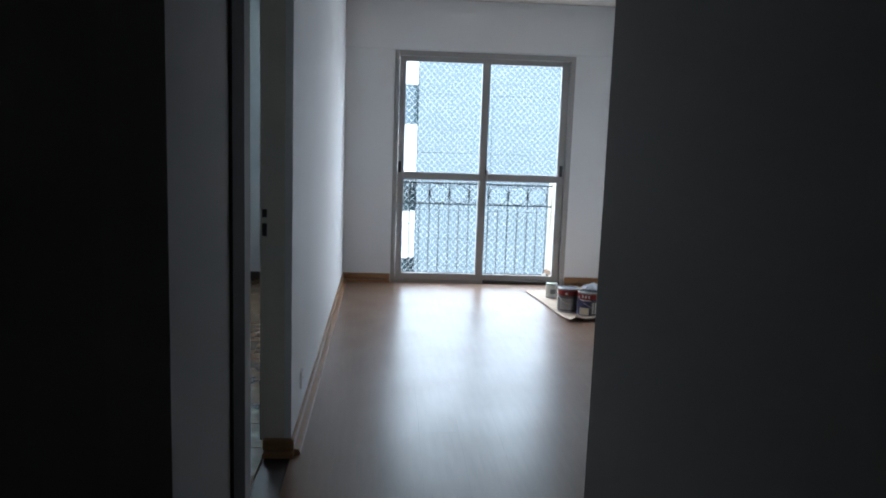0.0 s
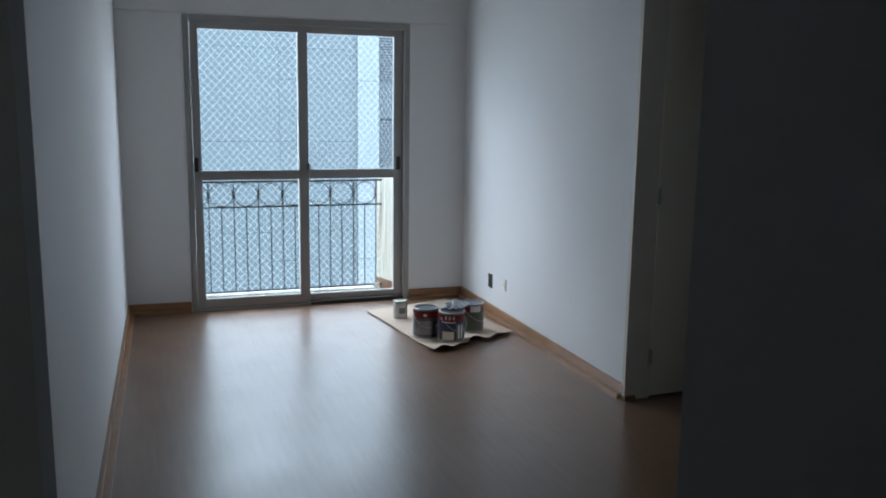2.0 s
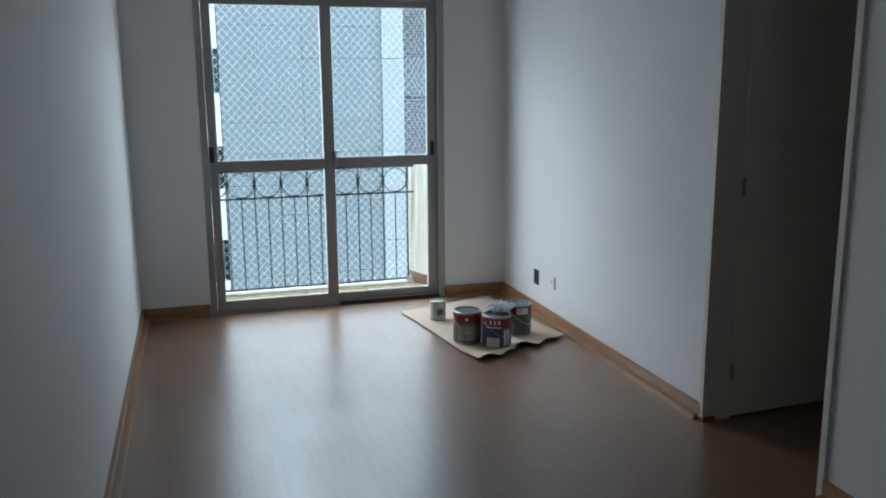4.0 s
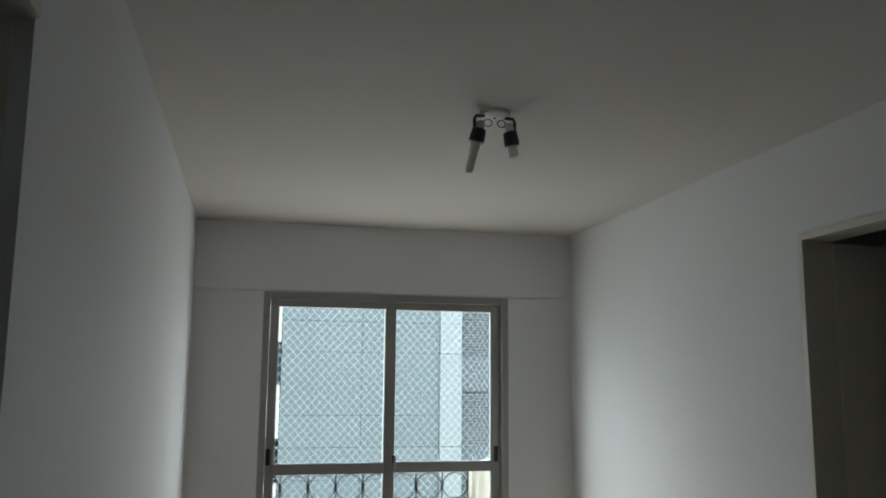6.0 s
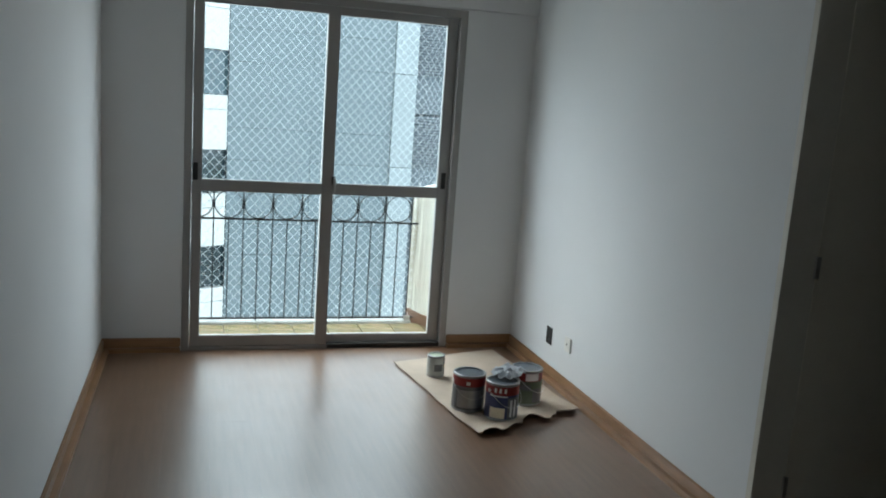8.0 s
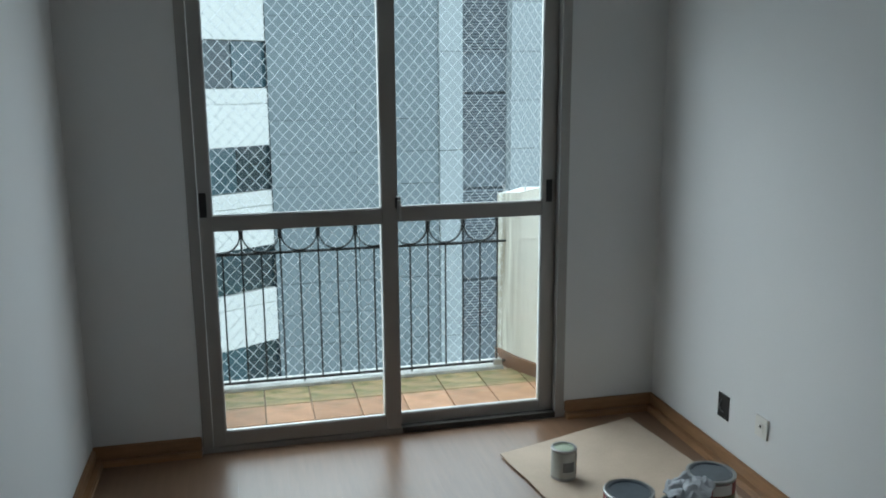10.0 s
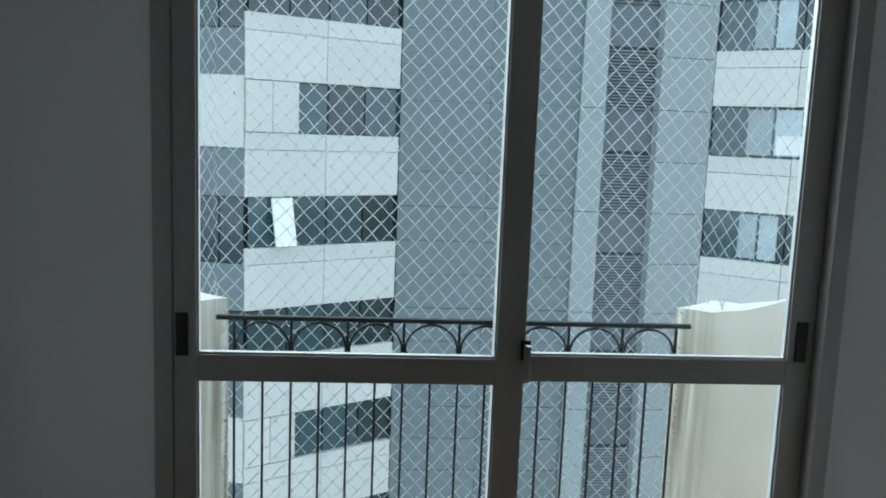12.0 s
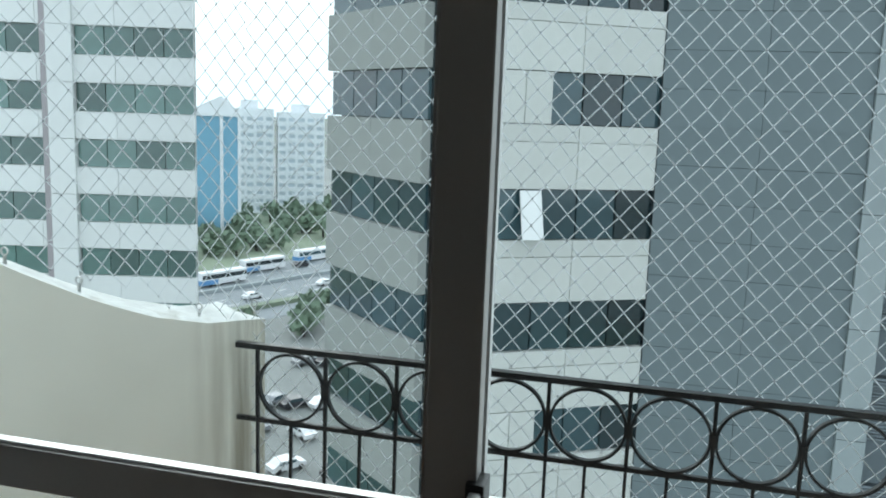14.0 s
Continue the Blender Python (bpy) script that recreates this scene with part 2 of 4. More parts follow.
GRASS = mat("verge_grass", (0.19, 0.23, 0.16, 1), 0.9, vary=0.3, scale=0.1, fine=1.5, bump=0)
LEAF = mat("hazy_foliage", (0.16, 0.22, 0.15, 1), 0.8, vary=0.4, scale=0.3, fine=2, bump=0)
BUSW = mat("bus_white", (0.8, 0.8, 0.8, 1), 0.35, vary=0.03)
BUSB = mat("bus_blue", (0.12, 0.30, 0.55, 1), 0.35, vary=0.05)
CARP = [mat("car_paint_" + nm, c, 0.3, vary=0.05) for nm, c in
        (("white", (0.75, 0.75, 0.75, 1)), ("silver", (0.22, 0.23, 0.24, 1)), ("black", (0.03, 0.03, 0.035, 1)), ("red", (0.35, 0.05, 0.04, 1)))]


# ---- mesh helpers ----
def box(bm, x0, x1, y0, y1, z0, z1, m=None):
    vs = [bm.verts.new(Vector(p) if m is None else m @ Vector(p)) for p in
          ((x0, y0, z0), (x1, y0, z0), (x1, y1, z0), (x0, y1, z0), (x0, y0, z1), (x1, y0, z1), (x1, y1, z1), (x0, y1, z1))]
    for f in ((0, 3, 2, 1), (4, 5, 6, 7), (0, 1, 5, 4), (1, 2, 6, 5), (2, 3, 7, 6), (3, 0, 4, 7)):
        bm.faces.new([vs[i] for i in f])
    return bm


def boxes(*specs):
    bm = bmesh.new()
    for s in specs:
        box(bm, *s)
    return bm


def soft(bm, width, segments=2):
    bmesh.ops.bevel(bm, geom=bm.edges[:], offset=width, segments=segments, profile=0.7, affect="EDGES", clamp_overlap=True)
    return bm


def lathe(profile, n=32, m=None):
    """Turn (radius, height) pairs round the z axis."""
    bm = bmesh.new()
    rings = []
    for r, z in profile:
        ring = [bm.verts.new((r * math.cos(2 * math.pi * i / n), r * math.sin(2 * math.pi * i / n), z)) for i in range(n)]
        rings.append(ring)
    for a, b in zip(rings, rings[1:]):
        for i in range(n):
            bm.faces.new((a[i], a[(i + 1) % n], b[(i + 1) % n], b[i]))
    bm.faces.new(rings[0][::-1])
    bm.faces.new(rings[-1])
    if m:
        bm.transform(m)
    return bm


def tube(bm, pts, r, n=6, closed=False):
    pts = [Vector(p) for p in pts]
    rings = []
    for i, p in enumerate(pts):
        a = pts[i - 1] if (i or closed) else p
        b = pts[(i + 1) % len(pts)] if (i < len(pts) - 1 or closed) else p
        d = (b - a).normalized()
        u = d.cross(Vector((0, 1, 0.01))).normalized() if abs(d.y) < 0.95 else d.cross(Vector((1, 0, 0))).normalized()
        v = d.cross(u)
        rings.append([bm.verts.new(p + (u * math.cos(2 * math.pi * k / n) + v * math.sin(2 * math.pi * k / n)) * r) for k in range(n)])
    pairs = list(zip(rings, rings[1:])) + ([(rings[-1], rings[0])] if closed else [])
    for a, b in pairs:
        for k in range(n):
            bm.faces.new((a[k], a[(k + 1) % n], b[(k + 1) % n], b[k]))
    if not closed:
        bm.faces.new(rings[0][::-1])
        bm.faces.new(rings[-1])
    return bm


def mesh_of(name, bm, material, smooth=False):
    me = bpy.data.meshes.new(name)
    bmesh.ops.recalc_face_normals(bm, faces=bm.faces[:])
    bm.to_mesh(me)
    bm.free()
    for mt in (material if isinstance(material, (list, tuple)) else (material,)):
        me.materials.append(mt)
    if smooth:
        me.shade_smooth()
        me.set_sharp_from_angle(angle=radians(35))
    return me


def part(name, bm, material, parent, label="", smooth=False):
    ob = new(name, mesh_of(name, bm, material, smooth))
    ob.parent = parent
    if label:
        tagged(ob, label)
    return ob


def piece(name, me, parent, m):
    ob = new(name, me)
    ob.parent = parent
    ob.matrix_basis = m
    return ob


def thing(name, at, label, category, group="", kind=""):
    ob = new(name)
    ob.empty_display_size = 0.1
    ob.matrix_basis = at if isinstance(at, Matrix) else Matrix.Translation(at)
    return tagged(ob, label, category, group, kind)


def solid(name, bm, material, label, category="", kind="structure", smooth=False):
    return tagged(new(name, mesh_of(name, bm, material, smooth)), label, category, "", kind)


# ---- the room's plan ----
RX, CX = 2.487, 1.062          # right wall of the room, right wall of the entrance passage
Y_IN, Y_DOORA, Y_DOORB = -4.985, -2.475, -3.25   # mouth of the passage, side doorway
K_FAR, K_NEAR = -3.98, -5.07   # kitchen doorway
ENT = -5.955                   # where the passage widens
H = 2.52
WX0, WX1, WZ = 0.432, 2.042, 2.08
OUT = 0.15                     # outer face of the window wall
BACK = -9.2

# window wall with the opening for the balcony door
solid("wall_window", boxes((-0.12, WX0, 0, OUT, -0.3, H + 0.3), (WX1, RX + 0.12, 0, OUT, -0.3, H + 0.3), (WX0, WX1, 0, OUT, WZ, H + 0.3)),
      WALL, "white painted wall round the balcony door", "wall")
solid("wall_beam", soft(boxes((0.001, RX - 0.001, -0.022, -0.001, 2.088, H - 0.001)), 0.004), WALL, "shallow white painted beam above the balcony door", "beam")
solid("wall_left", boxes((-0.12, 0, K_FAR, 0, -0.1, H), (-0.12, 0, K_NEAR, K_FAR, 2.12, H)),
      WALL, "white painted wall with the kitchen doorway", "wall")
solid("wall_passage_left", boxes((-0.12, 0, ENT, K_NEAR, -0.1, H)), PASSAGE_DIM, "painted wall between entrance and kitchen doorway, colour darkened for the dim passage", "wall")
solid("wall_right", boxes((RX, RX + 0.12, Y_DOORA, 0, -0.1, H), (RX, RX + 0.12, Y_DOORB, Y_DOORA, 2.13, H), (RX, RX + 0.12, Y_IN, Y_DOORB, -0.1, H)),
      WALL, "white painted wall with an open doorway", "wall")
solid("wall_near", boxes((CX + 0.12, RX + 0.12, Y_IN - 0.12, Y_IN, -0.1, H)), WALL, "white painted wall beside the entrance passage", "wall")
solid("wall_passage", boxes((CX, CX + 0.12, BACK, Y_IN, -0.1, H)), PASSAGE_DIM, "painted wall of the entrance passage, colour darkened for its shade", "wall")
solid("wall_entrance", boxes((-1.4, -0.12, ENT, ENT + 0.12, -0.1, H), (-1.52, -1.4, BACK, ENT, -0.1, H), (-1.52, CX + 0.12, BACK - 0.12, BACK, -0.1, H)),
      HALL_DIM, "plain walls of the unlit hall behind the entrance, colour darkened for shade", "wall")
solid("ceiling", boxes((-2.6, 4.9, BACK - 0.12, 0.0, H, H + 0.12)), CEIL, "white painted plain ceiling", "ceiling")
# room behind the side door
solid("wall_side_room", boxes((4.6, 4.72, -5.0, -1.2, -0.1, H), (RX + 0.12, 4.6, -1.32, -1.2, -0.1, H), (RX + 0.12, 4.6, -5.0, -4.88, -0.1, H)),
      WALL, "plain walls of the unlit side room", "wall")
# kitchen
KW = (-1.75, -0.87, 1.10, 2.04)
solid("wall_kitchen", boxes((-2.4, KW[0], 0.0, OUT, -0.1, H), (KW[1], -0.12, 0.0, OUT, -0.1, H), (KW[0], KW[1], 0.0, OUT, -0.1, KW[2]),
                            (KW[0], KW[1], 0.0, OUT, KW[3], H), (-2.52, -2.4, ENT + 0.12, OUT, -0.1, H), (-2.4, -1.4, ENT, ENT + 0.12, -0.1, H)),
      KWALL, "pale grey painted kitchen walls", "wall")

# ---- floors ----
sub = solid("floor", boxes((-0.12, RX + 0.12, Y_IN, 0.0, -0.1, -0.009), (-1.52, CX + 0.12, BACK, Y_IN, -0.1, -0.009), (RX + 0.12, 4.6, -5.0, -1.2, -0.1, -0.009)),
            DARKWOOD, "brown wood-grain laminate floor, glossy in the window light", "floor")
kfloor = solid("floor_kitchen", boxes((-2.4, -0.12, ENT + 0.12, 0.0, -0.1, -0.009)), GROUT, "glossy brown patterned ceramic tile kitchen floor", "floor")


T = 0.014


def skirting(name, x0, x1, y0, y1):
    s = 0.026
    along_y = (y1 - y0) > (x1 - x0)
    lo_wall = x0 in (0.0, -0.12) if along_y else False
    if along_y:
        shoe = (x0, x1 + s, y0, y1, 0.0, 0.024) if lo_wall else (x0 - s, x1, y0, y1, 0.0, 0.024)
    else:
        shoe = (x0, x1, y0 - (s if y1 != Y_IN + T else 0), y1 + (s if y1 == Y_IN + T else 0), 0.0, 0.024)
    bm = boxes((x0, x1, y0, y1, 0.0245, 0.080), shoe)
    top = [e for e in bm.edges if all(v.co.z > 0.015 for v in e.verts) and abs(e.verts[0].co.z - e.verts[1].co.z) < 0.001]
    bmesh.ops.bevel(bm, geom=top, offset=0.005, segments=2, affect="EDGES")
    return solid(name, bm, SKIRT, "brown wooden skirting board along the wall", "skirting board")


skirting("baseboard", 0.0, T, K_FAR, -T - 0.017)
skirting("baseboard", 0.0, WX0 - 0.004, -T, 0.0)
skirting("baseboard", WX1 + 0.004, RX, -T, 0.0)
skirting("baseboard", RX - T, RX, Y_DOORA, -T)
skirting("baseboard", RX - T, RX, Y_IN + T, Y_DOORB)
skirting("baseboard", CX, RX, Y_IN, Y_IN + T)
skirting("baseboard", -0.12, T, K_FAR - T, K_FAR)
skirting("baseboard", RX - T, RX + 0.05, Y_DOORA - T, Y_DOORA)
skirting("baseboard", 0.0, T, ENT, K_NEAR - 0.335)
solid("baseboard_kitchen", boxes((-2.4, -0.12, -T, 0.0, 0.0, 0.07)), DARKWOOD, "dark base board along the kitchen wall", "skirting board")


# ---- balcony door: two sliding aluminium panels ----
def balcony_door():
    d = thing("door_balcony", (0, 0, 0), "grey aluminium sliding balcony door with two clear glazed panels", "sliding door", kind="structure")
    f = part("door_frame", soft(boxes((WX0, WX0 + 0.042, -0.005, 0.09, 0.0, WZ - 0.001)), 0.003), ALU, d)
    part("door_frame", soft(boxes((WX1 - 0.042, WX1, -0.005, 0.09, 0.0, WZ - 0.001)), 0.003), ALU, d)
    part("door_frame", soft(boxes((WX0 + 0.042, WX1 - 0.042, -0.005, 0.09, WZ - 0.046, WZ - 0.001)), 0.003), ALU, d)
    part("threshold", soft(boxes((WX0 + 0.042, WX1 - 0.042, -0.005, 0.09, 0.0, 0.022), (WX0 + 0.042, WX1 - 0.042, 0.031, 0.035, 0.022, 0.034)), 0.002), ALU, d)

    # dark solid strip in place of the shaded recess of the empty track
    part("empty_track", boxes((1.285, WX1 - 0.043, -0.0068, 0.0345, 0.003, 0.0295)), DARKMATT, d, "dark strip for the shade in the empty sliding track")

    def leaf(xa, xb, y0, y1, sa, sb, zb):
        """A framed panel between xa and xb with stile widths sa, sb and a bottom rail up to zb."""
        p = part("sliding_panel", soft(boxes((xa, xa + sa, y0, y1, 0.024, 2.032)), 0.003), ALU, d)
        part("stile", soft(boxes((xb - sb, xb, y0, y1, 0.024, 2.032)), 0.003), ALU, p)
        part("top_rail", soft(boxes((xa + sa, xb - sb, y0 + 0.002, y1 - 0.002, 1.985, 2.032)), 0.003), ALU, p)
        part("bottom_rail", soft(boxes((xa + sa, xb - sb, y0 + 0.002, y1 - 0.002, 0.024, zb)), 0.003), ALU, p)
        part("middle_rail", soft(boxes((xa + sa, xb - sb, y0 + 0.001, y1 - 0.001, 0.945, 1.008)), 0.003), ALU, p)
        ym = (y0 + y1) / 2
        for za, zc in ((zb, 0.945), (1.008, 1.985)):
            g = part("glass_pane", boxes((xa + sa - 0.004, xb - sb + 0.004, ym - 0.002, ym + 0.002, za - 0.004, zc + 0.004)), CLEAR, p, "clear glass pane")
            g.visible_shadow = False
            gasket = boxes((xa + sa, xa + sa + 0.005, ym - 0.008, ym + 0.008, za, zc), (xb - sb - 0.005, xb - sb, ym - 0.008, ym + 0.008, za, zc),
                           (xa + sa + 0.005, xb - sb - 0.005, ym - 0.008, ym + 0.008, za, za + 0.005))
            part("glazing_bead", gasket, STEEL, p)
        return p

    a = leaf(WX0 + 0.044, 1.281, 0.0, 0.030, 0.050, 0.067, 0.085)
    b = leaf(1.211, WX1 - 0.044, 0.036, 0.066, 0.066, 0.064, 0.075)
    for p, x, y in ((a, 0.494, -0.001), (b, 1.966, 0.035)):
        part("recessed_pull", soft(boxes((x - 0.014, x + 0.014, y - 0.004, y + 0.004, 1.005, 1.105)), 0.004), BLACK, p, "black recessed finger pull")
    lt = part("latch", soft(boxes((1.269, 1.293, -0.012, 0.030, 1.010, 1.058)), 0.004), BLACK, a, "small black latch")
    part("latch_lever", soft(boxes((1.275, 1.290, -0.034, -0.013, 0.962, 1.050)), 0.004), STEEL, lt)
    return d


balcony_door()


# ---- balcony ----
BZ = -0.155
RY = 1.134
MIDX = 1.237
PAR = [(0.868, 1.27, 0.875), (0.93, 1.06, 0.905), (1.0, 0.92, 0.945), (1.09, 0.77, 1.02), (1.17, 0.62, 1.11), (1.25, 0.44, 1.23), (1.31, 0.28, 1.34), (1.34, 0.15, 1.43)]
solid("balcony_slab", boxes((-0.32, 2.79, OUT, 1.26, BZ - 0.2, BZ - 0.012)), GROUT, "concrete balcony slab under the terracotta tiles", "balcony slab")
solid("balcony_kerb", soft(boxes((0.375, 2.10, 1.10, 1.25, BZ - 0.012, BZ + 0.018)), 0.006), LEDGE, "worn pale kerb under the balcony railing", "kerb")


def parapet(side):
    bm = bmesh.new()
    rows = []
    fine = []
    for (a, b) in zip(PAR, PAR[1:]):
        for k in range(4):
            t = k / 4
            fine.append(tuple(p + (q - p) * t for p, q in zip(a, b)))
    fine.append(PAR[-1])
    for i, (dx, y, z) in enumerate(fine):
        zz = z + 0.004 * noise.noise((y * 9, side, 0))
        xi = MIDX + side * dx
        w = 0.15
        xo = MIDX + side * (dx + w * 0.9)
        yo = y + w * 0.45 if i else y
        rows.append([bm.verts.new(c) for c in ((xi, y, BZ - 0.2), (xi, y, zz), (xo, yo, zz + 0.022), (xo, yo, BZ - 0.2))])
    for a, b in zip(rows, rows[1:]):
        for k in range(3):
            bm.faces.new((a[k], a[k + 1], b[k + 1], b[k])).material_index = 1 if k == 1 else 0
    bm.faces.new(rows[0])
    bm.faces.new(rows[-1][::-1])
    ob = solid("balcony_parapet", bm, (CREAM, LEDGE), "cream rendered curved parapet with water stains and a weathered top", "parapet", smooth=True)
    return ob


for side in (-1, 1):
    parapet(side)
    bm = bmesh.new()
    rows = []
    for dx, y, z in PAR:
        rows.append([bm.verts.new(c) for c in ((MIDX + side * (dx + 0.002), y, BZ - 0.01), (MIDX + side * (dx + 0.002), y, BZ + 0.085),
                                               (MIDX + side * (dx - 0.012), y - 0.006, BZ + 0.082), (MIDX + side * (dx - 0.012), y - 0.006, BZ - 0.01))])
    for a, b in zip(rows, rows[1:]):
        for k in range(3):
            bm.faces.new((a[k], a[k + 1], b[k + 1], b[k]))
    bm.faces.new(rows[0]), bm.faces.new(rows[-1][::-1])
    solid("baseboard_balcony", bm, TERRASK, "terracotta tile skirting along the balcony parapet", "skirting")


def strap_ring(cx, cz, r_out, r_in, half, n=40):
    """A ring bent from flat bar, standing upright."""
    bm = bmesh.new()
    rings = []
    for k in range(n):
        c, d = math.cos(2 * math.pi * k / n), math.sin(2 * math.pi * k / n)
        rings.append([bm.verts.new((cx + r * c, y, cz + r * d)) for r, y in ((r_out, -half), (r_out, half), (r_in, half), (r_in, -half))])
    for k in range(n):
        a, b = rings[k], rings[(k + 1) % n]
        for q in range(4):
            bm.faces.new((a[q], a[(q + 1) % 4], b[(q + 1) % 4], b[q]))
    return bm


def railing():
    r = thing("balcony_railing", (0, RY, 0), "black wrought-iron balcony railing with a row of rings", "railing")
    x0, x1 = 0.35, 2.118
    for name, z, h in (("top_rail", 0.832, 0.017), ("lower_rail", 0.616, 0.014), ("bottom_rail", -0.115, 0.014)):
        part(name, soft(boxes((x0, x1, -0.012 if h > 0.015 else -0.007, 0.012 if h > 0.015 else 0.007, z - h / 2, z + h / 2)), 0.003), IRON, r)
    posts = [0.414 + i * 0.2063 for i in range(9)]
    for x in posts:
        part("post", boxes((x - 0.005, x + 0.005, -0.005, 0.005, 0.622, 0.820)), IRON, r)
    for a, b in zip(posts, posts[1:]):
        c, rad = (a + b) / 2, 0.0965
        bm = strap_ring(c, 0.7205, rad + 0.0035, rad - 0.0035, 0.0075)
        part("ring", bm, IRON, r, smooth=True)
    for x in posts[1:-1]:
        part("collar", soft(boxes((x - 0.0115, x + 0.0115, -0.008, 0.008, 0.703, 0.738)), 0.002), IRON, r)
    for i in range(17):
        x = posts[0] + i * 0.10315
        foot = i in (5, 11)
        part("baluster", boxes((x - 0.0042, x + 0.0042, -0.0042, 0.0042, BZ + 0.02 if foot else -0.109, 0.610)), IRON, r)
    for x in (posts[0], posts[-1]):
        part("base_bracket", soft(boxes((x - 0.02, x + 0.03, -0.02, 0.02, BZ + 0.02, -0.10)), 0.006), STEEL, r)
    return r


railing()


def net(name, a, b, top, label):
    """Diamond net between the plan points a and b; z runs from each end's foot to the top."""
    bm = bmesh.new()
    (xa, ya, za), (xb, yb, zb) = a, b
    length = math.hypot(xb - xa, yb - ya)
    dx, dz = 0.063, 0.070
    nu = int(round(length / (dx / 2)))
    zlow = min(za, zb)
    nv = int((top - zlow) / (dz / 2))

    def node(i, j):
        t = i / nu
        z = zlow + j * dz / 2
        jx = 0.004 * noise.noise((i * 0.45, j * 0.45, 3)) + 0.006 * noise.noise((i * 0.12, j * 0.12, 8))
        jz = 0.004 * noise.noise((i * 0.45, j * 0.45, 6)) + 0.008 * noise.noise((i * 0.1, j * 0.1, 5))
        off = 0.012 * noise.noise((i * 0.08, j * 0.08, 1))
        px, py = xa + (xb - xa) * t, ya + (yb - ya) * t
        ux, uy = (xb - xa) / length, (yb - ya) / length
        return Vector((px + ux * jx - uy * off, py + uy * jx + ux * off, z + jz))

    def foot(i):
        t = i / nu
        return za + (zb - za) * t - 0.3 * (t * (1 - t)) * abs(za - zb)

    rad = 0.0015
    ux, uy = (xb - xa) / length, (yb - ya) / length
    for i in range(nu + 1):
        for j in range(nv + 1):
            if (i + j) % 2:
                continue
            p = node(i, j)
            if p.z < foot(i) - 0.03:
                continue
            for di in (-1, 1):
                if not 0 <= i + di <= nu or j + 1 > nv:
                    continue
                q = node(i + di, j + 1)
                d = (q - p).normalized()
                s = Vector((ux, uy, 0)).cross(d).normalized()
                u = d.cross(s)
                ring = []
                for c in (p, q):
                    ring.append([bm.verts.new(c + s * rad * m + u * rad * k) for m, k in ((1, 0), (0, 1), (-1, 0), (0, -1))])
                for k in range(4):
                    bm.faces.new((ring[0][k], ring[0][(k + 1) % 4], ring[1][(k + 1) % 4], ring[1][k]))
            k0 = 0.0030
            ks = [bm.verts.new(p + Vector(v) * k0) for v in ((1, 0, 0), (-1, 0, 0), (0, 1, 0), (0, -1, 0), (0, 0, 1), (0, 0, -1))]
            for f in ((0, 2, 4), (2, 1, 4), (1, 3, 4), (3, 0, 4), (2, 0, 5), (1, 2, 5), (3, 1, 5), (0, 3, 5)):
                bm.faces.new([ks[q] for q in f]).material_index = 1
    me = bpy.data.meshes.new(name)
    bm.to_mesh(me)
    bm.free()
    me.materials.append(NET)
    me.materials.append(KNOT)
    return tagged(new(name, me), label, "safety net", "", "stuff")


net("safety_net", (0.335, 1.215, BZ - 0.1), (2.14, 1.215, BZ - 0.1), 2.62, "white knotted safety net stretched behind the balcony railing")
net("safety_net", (-0.13, 0.17, 1.45), (0.335, 1.215, 0.89), 2.62, "white knotted safety net above the curved parapet")
net("safety_net", (2.14, 1.215, 0.89), (2.60, 0.17, 1.45), 2.62, "white knotted safety net above the curved parapet")


solid("net_cable", tube(bmesh.new(), [(-0.11, OUT - 0.02, 2.62), (0.335, 1.215, 2.62), (2.14, 1.215, 2.62), (2.585, OUT - 0.02, 2.62)], 0.004, 6), STEEL,
      "steel cable from which the safety net hangs", "cable", kind="thing")


def hook(x, y, z):
    h = thing("net_hook", (x, y, z), "small steel eye hook holding the safety net", "hook", "net hooks on the parapets")
    part("shank", boxes((-0.003, 0.003, -0.003, 0.003, -0.01, 0.016)), STEEL, h)
    part("eye", tube(bmesh.new(), [(0.009 * math.cos(2 * math.pi * k / 12), 0, 0.024 + 0.009 * math.sin(2 * math.pi * k / 12)) for k in range(12)], 0.0025, 5, True), STEEL, h)


for side in (-1, 1):
    for i in (0, 1, 3, 4, 5, 6):
        dx, y, z = PAR[i]
        hook(MIDX + side * (dx + 0.05), y + 0.03, z + 0.012)

# ---- kitchen window and side door ----
kw = thing("window_kitchen", (0, 0, 0), "grey aluminium kitchen window with frosted panes", "window", kind="structure")
part("window_frame", soft(boxes((KW[0], KW[1], 0.03, 0.09, KW[3] - 0.04, KW[3]), (KW[0], KW[1], 0.03, 0.09, KW[2], KW[2] + 0.035),
                                (KW[0], KW[0] + 0.035, 0.03, 0.09, KW[2] + 0.036, KW[3] - 0.041), (KW[1] - 0.035, KW[1], 0.03, 0.09, KW[2] + 0.036, KW[3] - 0.041)), 0.002), ALU, kw)
part("transom", soft(boxes((KW[0] + 0.036, KW[1] - 0.036, 0.03, 0.085, 1.41, 1.455)), 0.002), ALU, kw)
part("window_catch", soft(boxes((-1.10, -1.03, 0.015, 0.03, 1.425, 1.445)), 0.003), BLACK, kw)
for za, zc in ((KW[2] + 0.035, 1.41), (1.455, KW[3] - 0.04)):
    g = part("pane", boxes((KW[0] + 0.034, KW[1] - 0.034, 0.058, 0.062, za, zc)), FROST, kw, "frosted glass pane")
    g.visible_shadow = False


